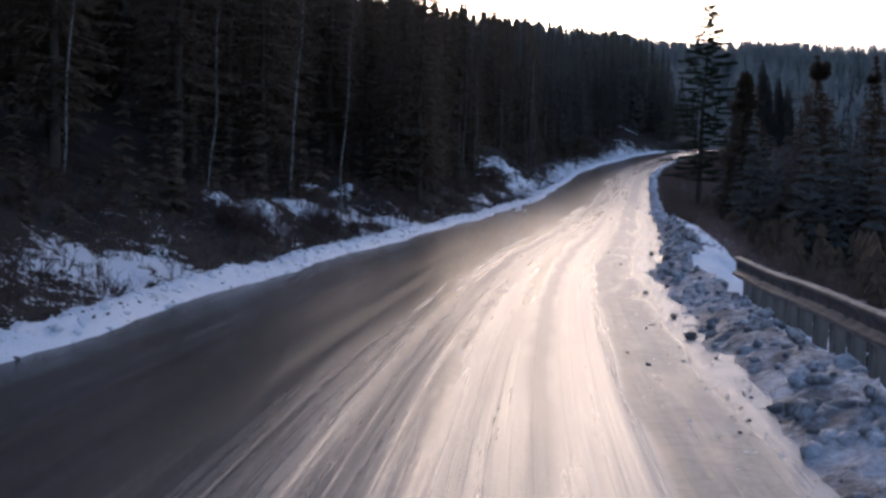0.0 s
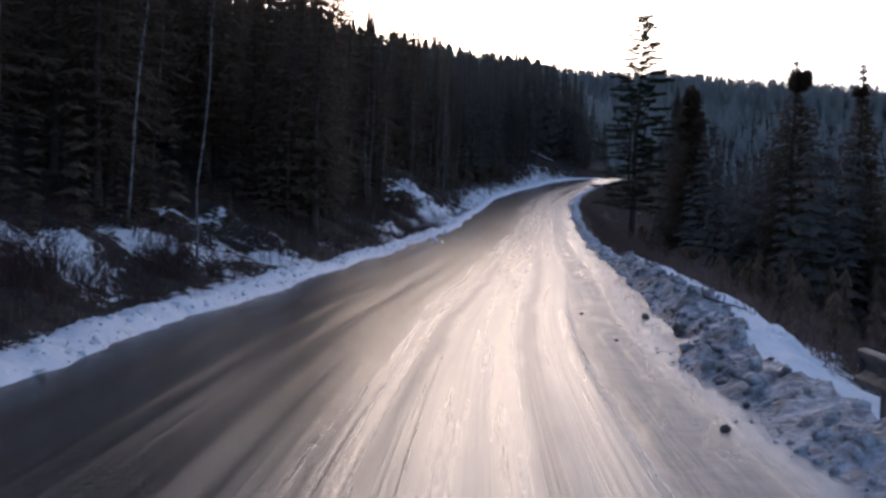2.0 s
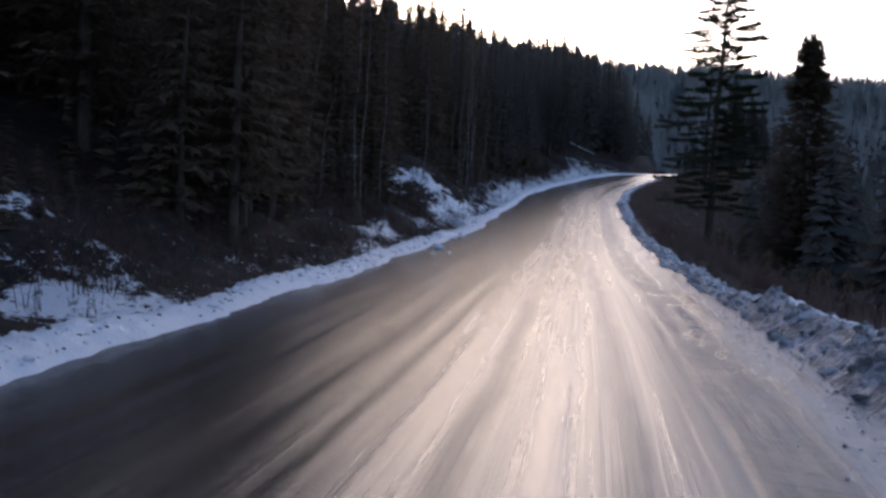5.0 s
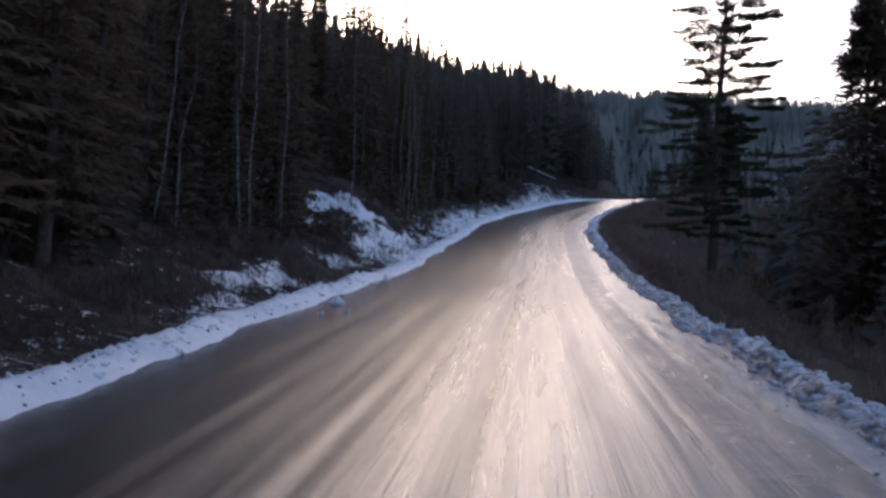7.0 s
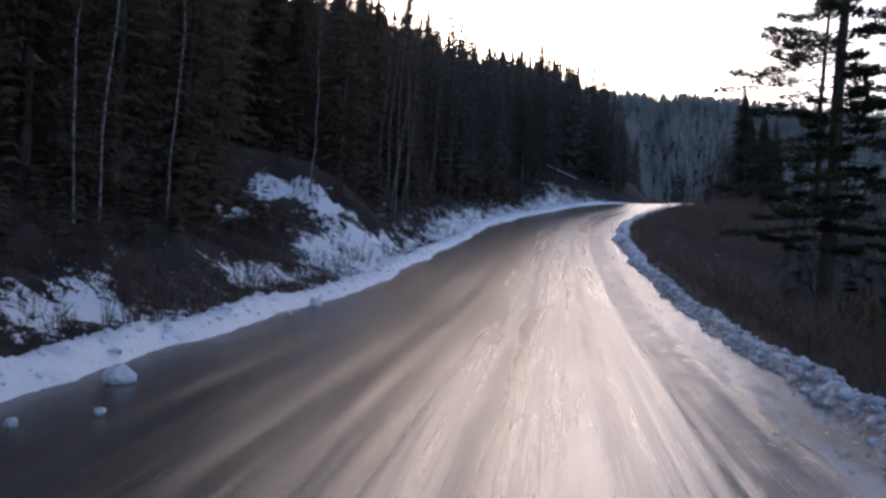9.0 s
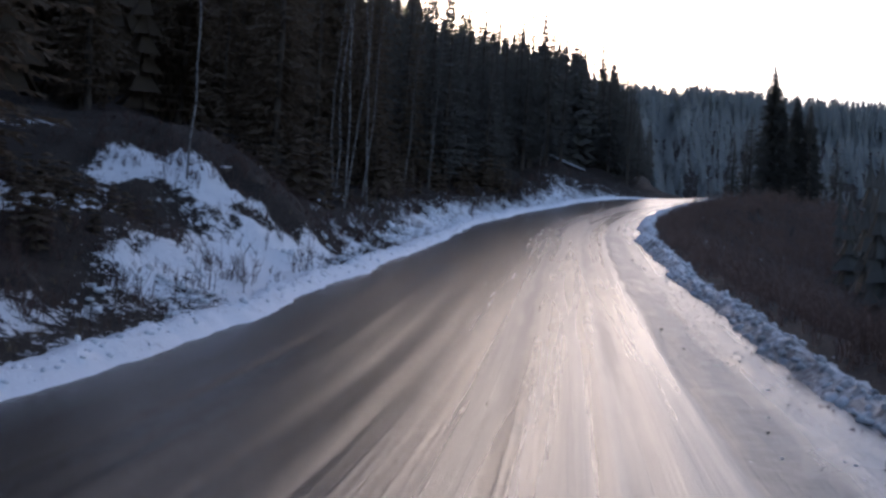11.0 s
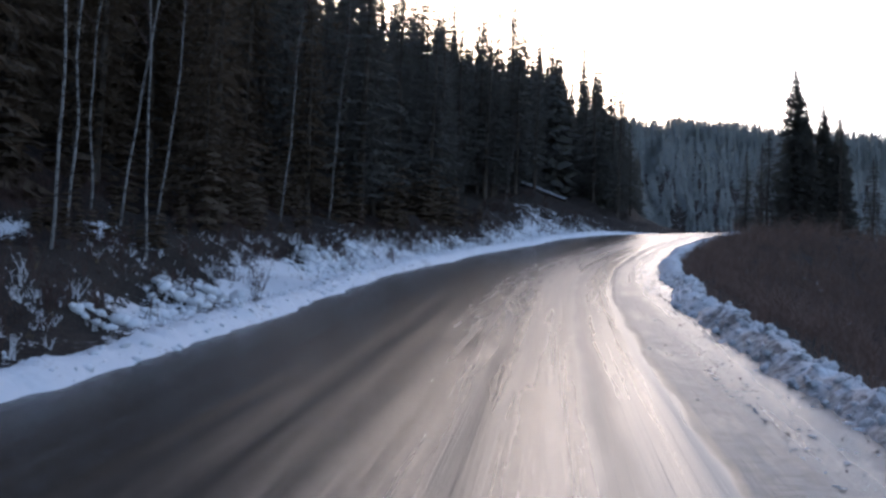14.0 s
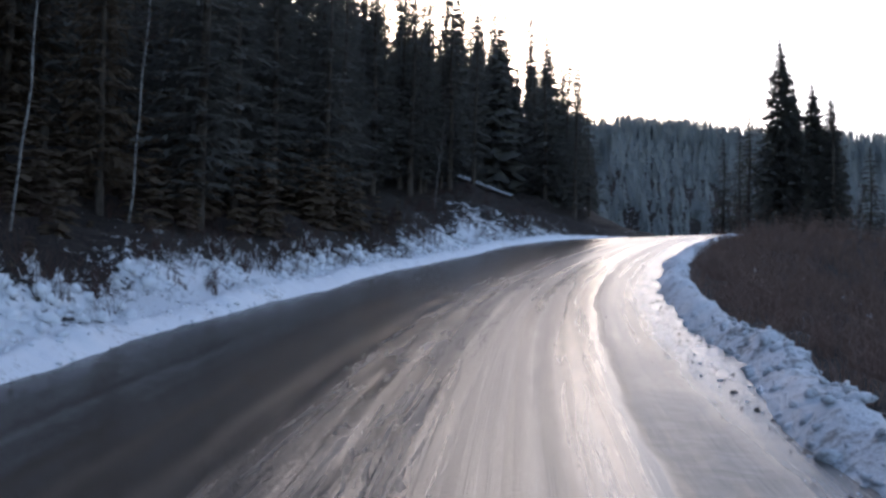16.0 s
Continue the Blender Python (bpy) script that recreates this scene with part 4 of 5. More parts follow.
def build_bushy(x, y, top, profile, brooms, seed, label, group="", big=1.0):
    """A ragged spruce: profile gives, down from the top, depth and reach; brooms are dense balls of twigs."""
    rng = random.Random(seed)
    z = ground_at(x, y) - 0.1
    H = top - z
    trunk, crown = Soup(), Soup()
    trunk.tube([(0.04 * math.sin(k), 0.04 * math.cos(k * 1.4), H * k / 8 - (0.3 if k == 0 else 0)) for k in range(9)], [0.17 * (1 - k / 8.6) + 0.012 for k in range(9)], 7)

    def spray(p, a, L):
        b = a + rng.uniform(-0.9, 0.9)
        q = (p[0] + L * math.cos(b), p[1] + L * math.sin(b), p[2] + L * rng.uniform(-0.45, 0.25))
        r = (p[0] + 0.5 * L * math.cos(b + 1.6), p[1] + 0.5 * L * math.sin(b + 1.6), p[2] - L * rng.uniform(0.1, 0.5))
        crown.tri(p, q, r)

    levels = int(H / (0.17 * big ** 0.4))
    for lv in range(levels):
        depth = H * 0.93 * (lv + rng.uniform(-0.3, 0.3)) / levels
        reach = float(np.interp(depth, [p for p, _ in profile], [r for _, r in profile])) * rng.uniform(0.75, 1.2)
        for n in range(15):
            a = lv * 2.4 + n * 0.419 + rng.uniform(-0.3, 0.3)
            L = reach * rng.uniform(0.55, 1.15)
            for f in range(max(3, int(L * 9))):
                g = L * rng.random() ** 0.6
                spray((g * math.cos(a) + rng.uniform(-0.06, 0.06), g * math.sin(a) + rng.uniform(-0.06, 0.06), H - depth - 0.28 * g + rng.uniform(-0.06, 0.05)), a, (big if depth > 3 else 0.6 + (big - 0.6) * depth / 3) * rng.uniform(0.12, 0.30))
    for ox, oz, r in brooms:
        for _ in range(1500):
            v = Vector((rng.gauss(0, 1), rng.gauss(0, 1), rng.gauss(0, 1))).normalized()
            v = v * r * (0.85 + 0.7 * noise.noise(v * 1.6 + Vector((seed, ox, oz)))) * rng.random() ** 0.45
            spray((ox + v.x, v.y, H + oz + v.z), math.atan2(v.y, v.x), rng.uniform(0.08, 0.2))
    return tree("spruce", [("trunk", trunk.mesh("trunk", BARK, True)), ("crown", crown.mesh("crown", HALF_HAZED if y > 146 else NEEDLES))], x, y, z, 0, 1.0, label, group=group)


build_bushy(22.2, 70.2, 12.95, [(0, 0.28), (0.3, 0.62), (1.0, 0.72), (1.4, 0.55), (2.1, 1.15), (2.7, 0.85), (5, 1.6), (9, 2.1), (14, 2.4)], [(0, -0.5, 0.42), (0.15, -1.0, 0.45), (-0.22, -1.05, 0.42), (0.1, -1.5, 0.45), (-0.3, -1.8, 0.42), (0.4, -1.95, 0.42), (0, -2.4, 0.6), (0.55, -2.6, 0.5), (-0.6, -2.6, 0.5)], 61, "bushy round-topped dark spruce standing beside the lone fir", big=1.35)
build_bushy(20.04, 51.24, 11.0, [(0, 0.10), (0.9, 0.22), (1.3, 0.16), (1.7, 0.35), (2.1, 0.9), (5, 1.3), (9, 1.7), (12, 1.8)], [(0.34, -0.78, 0.46), (0.08, -0.9, 0.42), (0.25, -1.1, 0.35)], 62, "ragged spruce with a dense ball of twigs near its top")
build_bushy(23.26, 51.33, 10.95, [(0, 0.06), (0.7, 0.22), (1.2, 0.4), (1.6, 0.3), (3, 0.8), (6, 1.2), (13, 1.7)], [(-0.1, -1.2, 0.28)], 63, "slim pointed dark spruce below the road shoulder")
for k, x, y, top in [(4, 21.2, 165.5, 29.3), (7, 23.2, 169.0, 30.3), (2, 25.1, 172.2, 31.6), (4, 26.0, 174.0, 30.0), (7, 28.2, 176.5, 32.4), (0, 30.3, 179.2, 30.8), (1, 31.7, 180.6, 30.2), (4, 34.8, 184.0, 32.4), (2, 22.2, 171.0, 30.8), (1, 24.3, 175.0, 31.8), (0, 19.6, 163.0, 28.0), (7, 17.9, 161.0, 28.5)]:
    spruce_at(k, x, y, top, "tall spire-topped spruce on the uphill slope before the bend", "roadside spruces")
for k, x, y, top in [(1, 20.2, 161.5, 28.8), (4, 22.0, 164.7, 29.4), (2, 23.9, 168.1, 29.9), (0, 25.9, 171.5, 30.2), (7, 28.8, 175.6, 30.7), (1, 32.2, 179.8, 30.4), (2, 20.1, 154.4, 26.2), (4, 23.4, 161.1, 27.2)]:
    spruce_at(k, x, y, top, "full-crowned dark spruce on the uphill slope before the bend", "roadside spruces", 1.3)
for k, x, y, top in [(4, 68.4, 189.2, 28.8), (3, 61.4, 191.2, 27.0), (0, 59.8, 193.0, 25.0), (1, 66.0, 193.5, 27.0), (7, 70.5, 193, 27.0), (3, 72.5, 190, 24.5), (4, 62.4, 195, 26.5)]:
    spruce_at(k, x, y, top, "pointed dark spruce in a clump beyond the bend", "spruces beyond the bend", 1.15)


for n, (x, y, top) in enumerate([(63.5, 189.8, 33.3), (64.5, 189.4, 29.6), (67.0, 190.5, 30.0), (69.0, 190.8, 28.6)]):
    build_bushy(x, y, top, [(0, 0.03), (0.8, 0.22), (1.6, 0.42), (2.0, 0.34), (3.2, 0.85), (4.0, 0.65), (5.2, 1.2), (6, 1.0), (8, 1.6), (11, 1.9), (22, 2.4)], [], 71 + n, "full dark spruce in a clump beyond the bend", "spruces beyond the bend", 2.1)


def build_birch(x, y, height, lean_x, lean_y, seed):
    rng = random.Random(seed)
    trunk, limbs = Soup(), Soup()
    r0 = 0.018 + 0.0018 * height
    bend = rng.uniform(-0.25, 0.25)
    pts = []
    for k in range(19):
        u = k / 18
        wig = 0.06 * math.sin(u * 9 + seed) + bend * math.sin(u * 3.1) + 0.10 * noise.noise(Vector((u * 7, seed * 1.3, 0)))
        pts.append((wig + lean_x * height * u, 0.04 * math.cos(u * 7 + seed) + lean_y * height * u, height * u - (0.3 if k == 0 else 0)))
    trunk.tube(pts, [r0 * (1 - 0.8 * k / 18) * (1 + 0.12 * noise.noise(Vector((k * 0.9, seed, 3)))) for k in range(19)], 8)
    for n in range(20):
        k = rng.randint(8, 18)
        p = Vector(pts[k])
        a, L = rng.uniform(0, 6.28), rng.uniform(0.5, 1.5) * (1.2 - 0.04 * k)
        q = p + Vector((math.cos(a) * L * 0.6, math.sin(a) * L * 0.6, L * 0.8))
        limbs.twig(p, q, 0.016)
        for _ in range(3):
            m = p.lerp(q, rng.uniform(0.3, 0.9))
            b = a + rng.uniform(-1, 1)
            limbs.twig(m, m + Vector((math.cos(b) * 0.3, math.sin(b) * 0.3, 0.35)) * L, 0.008)
    return tree("birch", [("trunk", trunk.mesh("trunk", BIRCH, True)), ("branchwork", limbs.mesh("branchwork", TWIGS))], x, y, ground_at(x, y) - 0.05, 0, 1.0,
                "slender bare birch with a pale trunk at the forest edge", "tree", "birches at the forest edge")


for n, (x, y, h, lx, ly) in enumerate(BIRCHES):
    build_birch(x, y, h, lx, ly, n + 1)


# ---------------------------------------------------------------- brush, too many to count
def shrub(soup, rng, x, y, z, h, stems, thick, fork=3, splay=0.45):
    for _ in range(stems):
        a, s = rng.uniform(0, 6.28), h * rng.uniform(0.55, 1.0)
        p = Vector((x + rng.uniform(-0.2, 0.2) * h, y + rng.uniform(-0.2, 0.2) * h, z - 0.08))
        q = p + Vector((math.cos(a) * s * splay * rng.random(), math.sin(a) * s * splay * rng.random(), s))
        soup.twig(p, q, thick)
        for _ in range(fork):
            m = p.lerp(q, rng.uniform(0.25, 0.9))
            b, L = rng.uniform(0, 6.28), s * rng.uniform(0.2, 0.45)
            soup.twig(m, m + Vector((math.cos(b) * L * 0.7, math.sin(b) * L * 0.7, L * rng.uniform(0.3, 0.9))), thick * 0.6)


def scatter(name, material, label, category, seed, count, side, near, far, y0, y1, size, stems, thick, power=1.0, keep=None, fork=3, splay=0.45):
    rng = random.Random(seed)
    soup = Soup()
    ids = [i for i in range(len(LINE)) if y0 <= LINE[i, 1] <= y1 and i < len(LINE) - 90]
    xs, ys, es = [], [], []
    for _ in range(count):
        i = rng.choice(ids)
        e = near + (far - near) * rng.random() ** power
        d = side * (HALF[i] + e)
        xs.append(LINE[i, 0] + RIGHT[i, 0] * d + rng.uniform(-0.25, 0.25))
        ys.append(LINE[i, 1] + RIGHT[i, 1] * d + rng.uniform(-0.25, 0.25))
    z, d, e = terrain(xs, ys)
    for x, y, zz, dd, ee in zip(xs, ys, z, d, e):
        if ee < near * 0.9 or (side > 0 and y < 26 and ee < 3.6) or dd * side < 0 or (keep and not keep(x, y, ee)):
            continue
        shrub(soup, rng, x, y, float(zz), rng.uniform(*size) * (0.8 + 0.7 * noise.noise(Vector((x * 0.28, y * 0.28, 1.0)))), rng.randint(*stems), thick, fork, splay)
    return tagged(new(name, soup.mesh(name, material)), label, category, kind="stuff")


def clumped(x, y, e):
    if any(m > 0.15 and ((y - a) / ry) ** 2 + ((e - b) / re) ** 2 < 0.8 for a, b, ry, re, m in DRIFTS + DRIFTS_AHEAD) and noise.noise(Vector((x * 1.3, y * 1.3, 5.0))) < 0.3:
        return False
    return noise.noise(Vector((x * 0.35, y * 0.35, 2.0))) > -0.10


scatter("rusty_brush", RUSTY, "thick leafless rust-brown brush below the road shoulder", "brush", 31, 3400, 1, 1.9, 16, 4, 180, (0.6, 1.9), (5, 8), 0.013, 1.5)
scatter("bend_brush", RUSTY, "tall bare brush on the inner side of the bend", "brush", 37, 900, 1, 2.2, 14, 146, 182, (0.7, 2.6), (6, 9), 0.013, 1.0)
scatter("rim_brush", RUSTY, "bare brown brush rising behind the ploughed snow ridge", "brush", 39, 1300, 1, 1.0, 3.4, 56, 166, (0.4, 1.1), (5, 8), 0.012, 1.0)
scatter("bank_bushes", TWIGS, "dense dark bushes at the foot of the bank", "brush", 40, 150, -1, 1.9, 3.6, 27, 39, (0.5, 1.3), (8, 12), 0.011, 1.0, lambda x, y, e: noise.noise(Vector((x * 0.55, y * 0.4, 9.0))) > 0.05, 5, 0.8)
scatter("bank_stems", TWIGS, "bare dark stems standing close in the snow of the bank", "brush", 41, 900, -1, 1.35, 4.6, 3, 96, (0.35, 1.1), (3, 6), 0.011, 1.0, lambda x, y, e: noise.noise(Vector((x * 0.8, y * 0.5, 4.0))) > -0.12 and not any(((y - a) / ry) ** 2 + ((e - b) / re) ** 2 < 1 for a, b, ry, re, m in DRIFTS if m > 0.35), 3, 0.6)
scatter("drift_twigs", TWIGS, "sparse thin twigs poking out of the snowy slope", "brush", 42, 620, -1, 3.2, 14, 90, 112, (0.2, 0.7), (2, 4), 0.011, 1.0, None, 3, 0.9)
scatter("dark_brush", TWIGS, "bare dark brush on the uphill bank", "brush", 32, 3200, -1, 2.0, 10, 2, 172, (0.4, 1.4), (5, 9), 0.010, 1.0, clumped)
scatter("bank_saplings", TWIGS, "thin bare saplings standing in the snow of the bank", "brush", 33, 170, -1, 1.4, 5, 10, 165, (0.5, 1.4), (1, 3), 0.010)
scatter("snowy_brush", SNOW, "frosted brush weighed down with snow along the bank", "brush", 34, 1300, -1, 1.4, 4.4, 108, 172, (0.15, 0.55), (3, 6), 0.016, 1.0, clumped, 2, 0.9)
scatter("litter_twigs", TWIGS, "low dark twigs and litter on the forest edge", "brush", 38, 4600, -1, 1.8, 11, 2, 172, (0.15, 0.55), (4, 8), 0.012, 1.0, clumped, 2, 1.3)
scatter("bank_grass", STRAW, "dry grass poking through the snow along the bank", "grass", 36, 700, -1, 1.2, 4.5, 5, 172, (0.15, 0.4), (4, 8), 0.006, 1.0, None, 0, 0.6)


def build_shrub(x, y, h, stems, seed):
    rng = random.Random(seed)
    soup = Soup()
    shrub(soup, rng, 0, 0, 0, h, stems, 0.010 + 0.004 * h, 6 if stems > 2 else 9, 0.5 if stems > 2 else 0.15)
    ob = new("shrub", soup.mesh("shrub", TWIGS))
    ob.matrix_basis = pose(x, y, ground_at(x, y))
    return tagged(ob, "bare dark shrub with thin upright stems rising from the snow" if stems > 2 else "thin bare sapling standing alone in the snow", "shrub", "bare shrubs on the bank")


for n, (x, y, h, stems) in enumerate([(8.78, 101.35, 1.25, 1), (10.3, 100.5, 1.0, 9), (9.9, 100.1, 0.7, 6), (9.05, 96.3, 1.2, 2), (9.5, 98.4, 0.7, 2), (4.1, 72.4, 0.8, 8), (3.7, 72.9, 0.7, 6), (4.7, 74.2, 0.8, 10), (4.5, 74.9, 0.6, 7),
                                      (7.35, 91.7, 0.9, 4), (7.9, 93.6, 0.8, 3), (8.3, 94.6, 0.9, 5), (15.0, 119.7, 0.7, 6), (19.1, 137.3, 0.9, 16), (11.5, 111.2, 0.7, 9), (-5.2, 32.2, 1.0, 16), (-4.6, 33.0, 0.9, 14), (-3.9, 35.1, 0.6, 7), (-5.9, 31.2, 0.9, 12)]):
    build_shrub(x, y, h, stems, 200 + n)


bank_chunks("ploughed_clods", RIGHT_BANK, PLOUGHED, "broken clods of dirty snow heaped on the roadside ridge", 51, 800, (0.02, 0.19), -5, 52, 0.03)
bank_chunks("white_clods", WHITE_BANK, GREYSNOW, "broken white snow clods heaped on the roadside ridge", 52, 2600, (0.02, 0.15), 45, 170, 0.03)
bank_chunks("edge_clods", LEFT_BANK, SNOW, "small snow clods along the uphill snow bank", 53, 1500, (0.02, 0.12), 0, 165, 0.02)
bank_chunks("bank_grit", LEFT_BANK, DIRT, "dark grit and crumbs thrown onto the snow bank", 56, 520, (0.015, 0.055), 0, 66, 0.02)
slope_chunks("bank_clods", SNOW, "lumps of snow caught in the brush of the bank", 54, 2600, -1, 1.3, 3.1, 88, 172, (0.03, 0.16), 0.55)
slope_chunks("snowy_tufts", SNOW, "rounded tufts of brush buried in snow along the bank", 57, 1500, -1, 1.25, 3.3, 112, 170, (0.07, 0.22), 0.8)
slope_chunks("shoulder_clods", SNOW, "scraps of snow in the brush below the road", 55, 240, 1, 2.6, 10, 4, 160, (0.05, 0.22), 0.5)


# ---------------------------------------------------------------- guard rail
def rail_way(y):
    return 7.02 - 0.108 * (22.3 - y), y, np.interp(y, LINE[:, 1], LINE[:, 2])


def build_guard_rail():
    rail = new("guard_rail")
    tagged(rail, "weathered steel guard rail on stout timber posts in ploughed snow", "guard rail")
    # a beam with two rolled ridges, its face towards the road
    prof = [(0.03, 0.745), (-0.04, 0.74), (-0.085, 0.715), (-0.09, 0.675), (-0.03, 0.62), (0.02, 0.56), (0.02, 0.46), (-0.04, 0.40), (-0.12, 0.365), (-0.13, 0.325), (-0.10, 0.29), (-0.02, 0.275)]
    prof = prof + [(p + 0.012, q) for p, q in reversed(prof)]
    bm = bmesh.new()
    rows = []
    for y in np.arange(-12, 22.31, 0.7):
        cx, cy, cz = rail_way(y)
        rows.append([bm.verts.new((cx + p, cy, cz + q + 0.02 * math.sin(y * 0.9))) for p, q in prof])
    for a, b in zip(rows[:-1], rows[1:]):
        for k in range(len(prof)):
            m = (k + 1) % len(prof)
            bm.faces.new((a[k], a[m], b[m], b[k]))
    bm.faces.new(rows[0])
    bm.faces.new(list(reversed(rows[-1])))
    part("beam", bm, STEEL, rail, "grey steel beam with two rolled ridges")
    # rounded end piece
    bm = bmesh.new()
    cx, cy, cz = rail_way(22.3)
    cols = []
    for k in range(9):
        a = math.pi * k / 8
        cols.append([bm.verts.new((cx + 0.13 - 0.15 * math.cos(a), cy + 0.22 * math.sin(a), cz + h)) for h in (0.745, 0.64, 0.52, 0.40, 0.275)])
    for a, b in zip(cols[:-1], cols[1:]):
        for k in range(4):
            bm.faces.new((a[k], a[k + 1], b[k + 1], b[k]))
    bmesh.ops.solidify(bm, geom=bm.faces[:], thickness=0.012)
    part("end_cap", bm, STEEL, rail, "rounded steel end piece")
    # posts with spacer blocks
    post = bmesh.new()
    bmesh.ops.create_cube(post, size=1.0, matrix=Matrix.Translation((0.17, 0, -0.05)) @ Matrix.Diagonal((0.20, 0.22, 1.50, 1)))
    bmesh.ops.create_cube(post, size=1.0, matrix=Matrix.Translation((0.03, 0, 0.47)) @ Matrix.Diagonal((0.06, 0.18, 0.40, 1)))
    bmesh.ops.bevel(post, geom=post.edges[:], offset=0.015, segments=1, affect="EDGES")
    me = bpy.data.meshes.new("post")
    post.to_mesh(me)
    post.free()
    me.materials.append(TIMBER)
    for n, y in enumerate(np.arange(21.8, -12, -0.95)):
        ob = new("post", me)
        cx, cy, cz = rail_way(y)
        ob.parent = rail
        ob.matrix_basis = pose(cx, cy, cz, 0, 1.5 * math.sin(n * 2.3), 4 * math.sin(n * 1.7))


build_guard_rail()


# ---------------------------------------------------------------- stones, clods and snow blocks
def lump(name, x, y, z, size, material, label, category, group, seed, flat=0.75, rough=0.35):
    rng = random.Random(seed)
    bm = bmesh.new()
    bmesh.ops.create_icosphere(bm, subdivisions=3, radius=0.5)
    cuts = [Vector((rng.uniform(-1, 1), rng.uniform(-1, 1), rng.uniform(-0.6, 1))).normalized() for _ in range(9)]
    for v in bm.verts:
        n1 = noise.fractal(v.co * 2.0 + Vector((seed * 3.1, 0, 0)), 1.0, 2.0, 3)
        for n in cuts:
            over = v.co.dot(n) - 0.36
            if over > 0:
                v.co -= n * over
        v.co *= 1 + rough * 0.5 * n1 + 0.10 * noise.noise(v.co * 7.0 + Vector((seed, seed, 0)))
        v.co.z = max(v.co.z * flat, -0.26)
    me = bpy.data.meshes.new(name)
    bm.to_mesh(me)
    bm.free()
    me.materials.append(material)
    ob = new(name, me)
    ob.matrix_basis = pose(x, y, z + 0.20 * size, rng.uniform(-15, 15), rng.uniform(-15, 15), rng.uniform(0, 360)) @ Matrix.Diagonal((size, size * rng.uniform(0.8, 1.2), size, 1))
    return tagged(ob, label, category, group)


def on_road(x, y):
    i, d = nearest([x], [y])
    return road_height(int(i[0]), float(d[0]))


for n, (x, y, s) in enumerate([(5.6, 69.5, 0.42), (5.2, 66.7, 0.16), (5.9, 67.4, 0.14), (7.6, 82.0, 0.36), (7.1, 79.2, 0.20), (14.6, 119.9, 0.60), (26.4, 118.0, 0.60), (24.4, 109.6, 0.55), (25.6, 114.5, 0.45)]):
    lump("snow_block", x, y, on_road(x, y), s, SNOW, "loose block of packed snow fallen beside the snow bank", "snow block", "snow blocks", n + 3, 0.85, 0.25)
for n, (x, y, s) in enumerate([(4.53, 20.8, 0.14), (5.26, 21.9, 0.12), (5.0, 19.3, 0.16), (6.75, 28.4, 0.24), (5.5, 23.3, 0.15), (4.2, 16.9, 0.14), (6.97, 31.3, 0.2), (6.95, 29.0, 0.38), (5.64, 31.9, 0.10), (5.26, 27.7, 0.10), (4.4, 13.5, 0.16), (6.1, 25.6, 0.28),
                                  (27.0, 122.2, 0.22), (29.2, 130.0, 0.26), (26.7, 123.3, 0.10), (26.9, 124.3, 0.10), (3.9, 14.6, 0.20), (31.0, 135.5, 0.22), (30.0, 132.3, 0.2)]):
    lump("dirt_clod", x, y, on_road(x, y), s, DIRT, "frozen dark clod of dirt and snow at the road's edge", "clod", "clods at the road's edge", n + 40, 0.8, 0.4)


def build_crumbs():
    rng = random.Random(77)
    soup = Soup()
    for _ in range(800):
        i = rng.randint(130, 460)
        side = 1 if rng.random() < 0.75 else -1
        d = side * (HALF[i] - abs(rng.gauss(0.05, 0.35)))
        x, y, z = LINE[i, 0] + RIGHT[i, 0] * d, LINE[i, 1] + RIGHT[i, 1] * d, road_height(i, d)
        r = rng.uniform(0.012, 0.045)
        p = [(x + r * math.cos(a + rng.random()), y + r * math.sin(a + rng.random()), z - 0.01) for a in (0, 2.1, 4.2)]
        t = (x + rng.uniform(-0.4, 0.4) * r, y, z + r * rng.uniform(0.5, 0.9))
        soup.tri(p[0], p[1], t)
        soup.tri(p[1], p[2], t)
        soup.tri(p[2], p[0], t)
    tagged(new("road_crumbs", soup.mesh("road_crumbs", DIRT)), "small frozen crumbs of dirt along the road's edges", "gravel", kind="stuff")


build_crumbs()


def build_slush(name, material, label, seed, count):
    """Flat scraps of frozen slush on the downhill shoulder."""
    rng = random.Random(seed)
    soup = Soup()
    ids = [i for i in range(len(LINE)) if 8 < LINE[i, 1] < 160]
    for _ in range(count):
        i = rng.choice(ids)
        d = HALF[i] - abs(rng.gauss(0.0, 0.75)) + 0.1
        x, y = LINE[i, 0] + RIGHT[i, 0] * d + rng.uniform(-0.25, 0.25), LINE[i, 1] + RIGHT[i, 1] * d + rng.uniform(-0.25, 0.25)
        if d < 2.9 or noise.noise(Vector((x * 0.6, y * 0.35, seed))) < -0.05:
            continue
        r = 0.012 + 0.034 * rng.random() ** 2.5
        chunk(soup, rng, x, y, road_height(i, d) - r * 0.3, r, 0.4)
    tagged(new(name, soup.mesh(name, material)), label, "slush", kind="stuff")


build_slush("frozen_slush", GREYSNOW, "scraps of frozen grey slush scattered along the road shoulder", 81, 2600)
build_slush("dirty_slush", DIRT, "dirty frozen crumbs scattered along the road shoulder", 82, 1200)


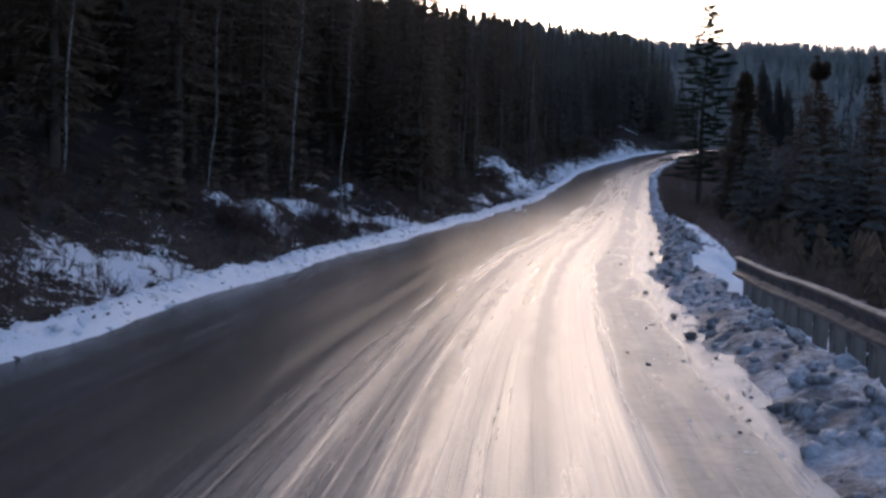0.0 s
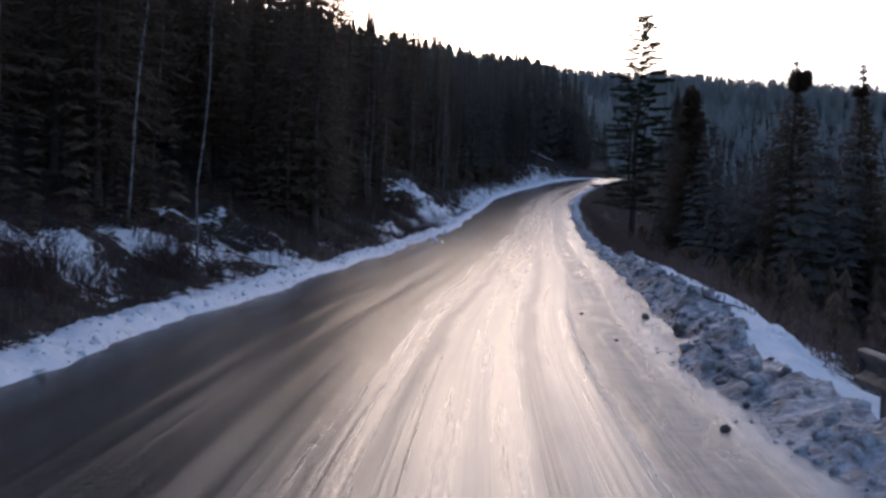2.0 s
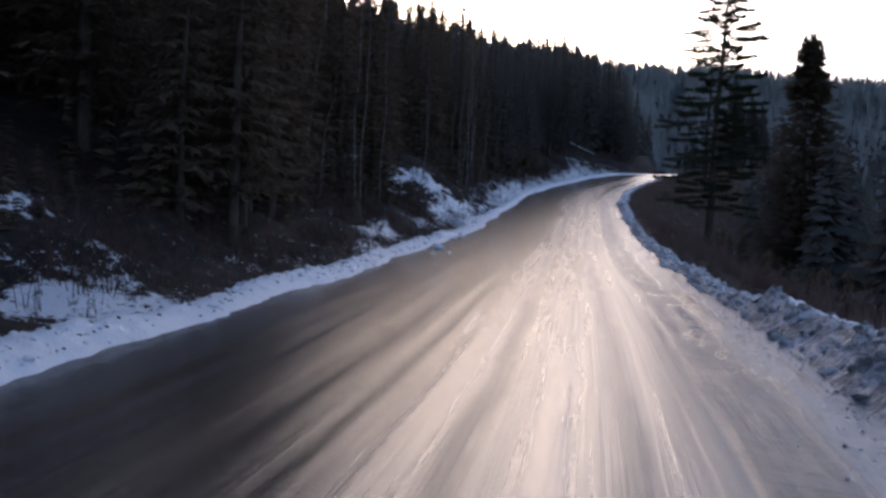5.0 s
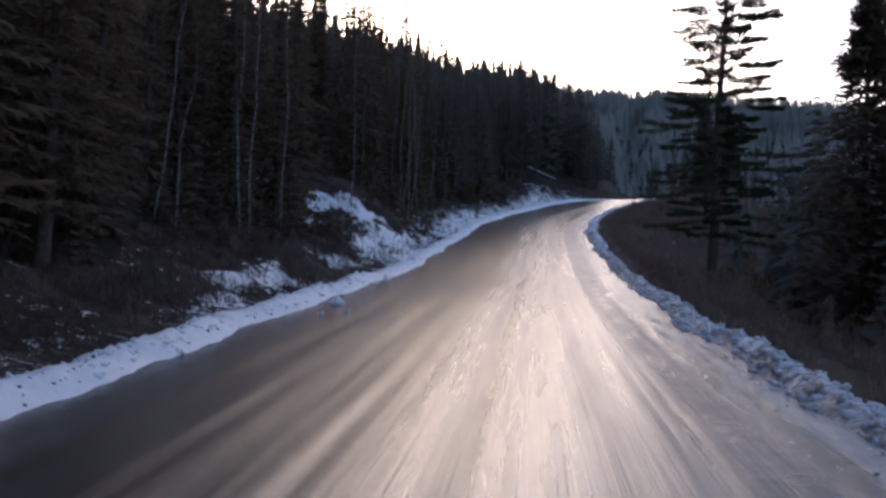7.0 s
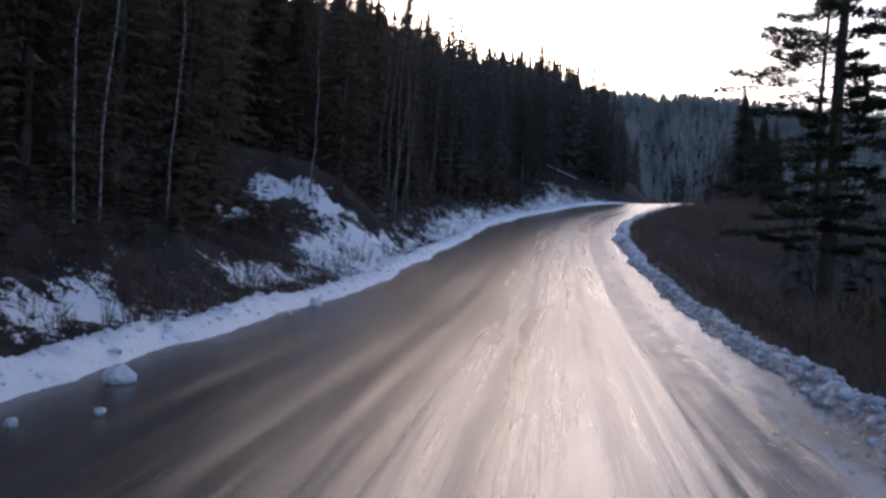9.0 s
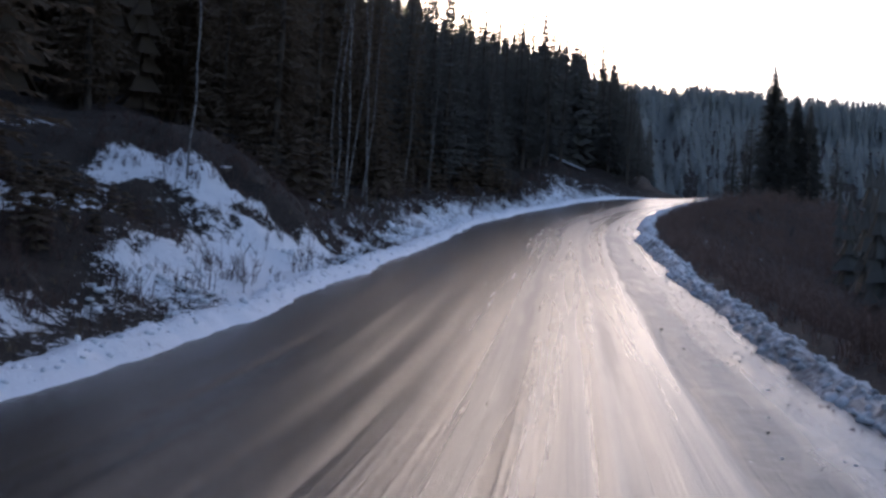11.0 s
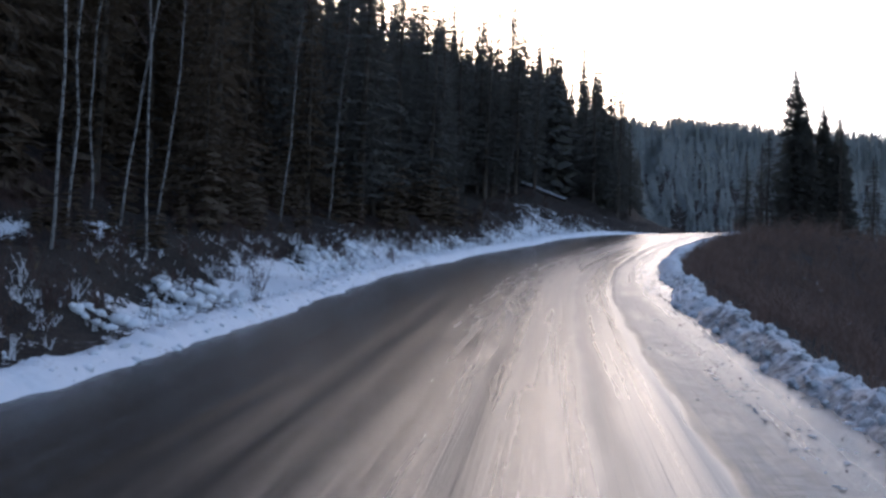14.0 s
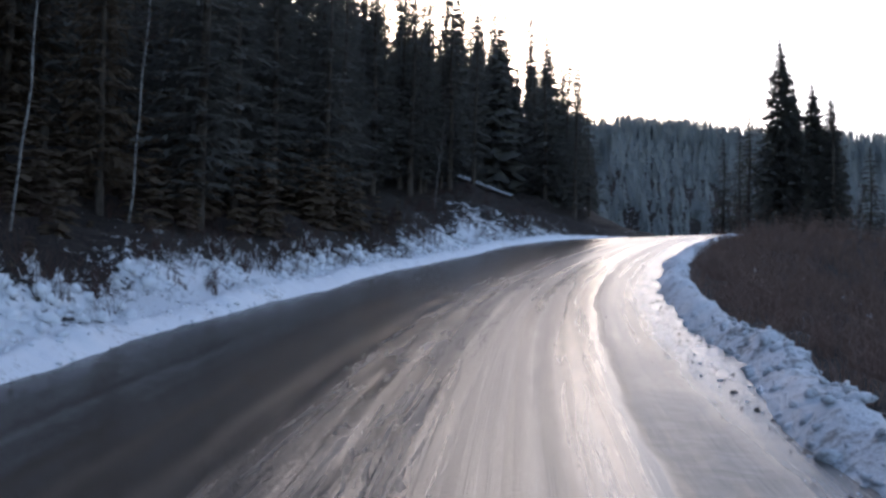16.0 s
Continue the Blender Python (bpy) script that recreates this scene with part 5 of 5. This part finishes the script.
def build_flecks():
    """A line of snow prints that a tyre left on the scraped shoulder."""
    rng = random.Random(91)
    soup = Soup()
    for i in range(len(LINE)):
        if not 88 < LINE[i, 1] < 116:
            continue
        for _ in range(11):
            d = 4.15 + rng.choice([-0.16, 0.16]) + rng.gauss(0, 0.07) + 0.15 * math.sin(ALONG[i] * 0.2)
            u = rng.uniform(-0.25, 0.25)
            x, y = LINE[i, 0] + RIGHT[i, 0] * d + WAY[i, 0] * u, LINE[i, 1] + RIGHT[i, 1] * d + WAY[i, 1] * u
            r = rng.uniform(0.018, 0.045)
            chunk(soup, rng, x, y, road_height(i, d) - r * 0.3, r, 0.14)
    tagged(new("tyre_flecks", soup.mesh("tyre_flecks", SNOW, True)), "white flecks of snow pressed in a line along the shoulder", "slush", kind="stuff")


build_flecks()


def fallen(name, a, b, r, material, label, seed, snow=True):
    """A fallen trunk or stick between two places, with snow along its top."""
    thing = new(name)
    tagged(thing, label, "log")
    rng = random.Random(seed)
    a, b = Vector(a), Vector(b)
    wood = bmesh.new()
    t = (b - a).normalized()
    u = t.cross(Vector((0, 0, 1))).normalized()
    w = u.cross(t)
    rings = []
    for k in range(13):
        f = k / 12
        c = a.lerp(b, f) + u * rng.uniform(-0.5, 0.5) * r * 0.5 + w * rng.uniform(-0.5, 0.5) * r * 0.5
        rr = r * (1 - 0.55 * f)
        rings.append([wood.verts.new(c + rr * (math.cos(g * math.pi / 4) * u + math.sin(g * math.pi / 4) * w)) for g in range(8)])
    for p, q in zip(rings[:-1], rings[1:]):
        for g in range(8):
            wood.faces.new((p[g], p[(g + 1) % 8], q[(g + 1) % 8], q[g]))
    wood.faces.new(list(reversed(rings[0])))
    wood.faces.new(rings[-1])
    part("stem", wood, material, thing)
    if snow:
        cap = bmesh.new()
        rows = []
        for k in range(25):
            f = k / 24
            c = a.lerp(b, f)
            rr = r * (1 - 0.55 * f) * rng.uniform(0.9, 1.3)
            rows.append([cap.verts.new(c + rr * (math.cos(g * math.pi / 6) * u * 1.1 + (math.sin(g * math.pi / 6) * 1.25 + 0.1) * w)) for g in range(1, 6)])
        for p, q in zip(rows[:-1], rows[1:]):
            for g in range(4):
                cap.faces.new((p[g], p[g + 1], q[g + 1], q[g]))
        bmesh.ops.solidify(cap, geom=cap.faces[:], thickness=0.03)
        part("snow_cap", cap, SNOW, thing, "strip of snow lying along the top")
    return thing


fallen("fallen_log", (34.6, 189.1, 19.2), (37.2, 181.0, 16.85), 0.27, BARK, "fallen snow-covered log high on the bank before the bend", 3)
# an added log shape stands for the snow lip on the knoll's crest
fallen("fallen_log", (6.9, 104.7, ground_at(6.9, 104.7) + 0.12), (7.75, 108.8, ground_at(7.75, 108.8) + 0.12), 0.10, BARK, "thin snow-capped stem standing for the snow lip of the wooded bank", 4)
def bank_top(x, y):
    return max(v.co.z for bank in (RIGHT_BANK, OUTER_BANK) for v in bank.data.vertices if abs(v.co.x - x) < 0.2 and abs(v.co.y - y) < 0.2) + 0.03


p, q = (7.75, 29.8, bank_top(7.75, 29.8) + 0.03), (8.35, 28.95, bank_top(8.35, 28.95) + 0.03)
branch = fallen("fallen_branch", p, q, 0.028, BARK, "dark broken branch with upright twigs lying across the snow bank", 5, False)
for f, ends in ((0.0, [(-0.03, 0.03, 0.16), (-0.02, 0.05, 0.36)]), (0.45, [(0.04, 0.03, 0.12), (0.02, 0.04, 0.22)]), (0.25, [(0.1, -0.02, 0.08), (0.15, 0.02, 0.13)]), (0.65, [(0.12, 0.02, 0.06), (0.22, 0.0, 0.05)])):
    root = Vector(p).lerp(Vector(q), f)
    points = [tuple(root)] + [tuple(root + Vector(e)) for e in ends]
    twig = Soup()
    twig.tube(points, [0.014, 0.010, 0.005], 5)
    ob = new("twig", twig.mesh("twig", BARK))
    ob.parent = branch
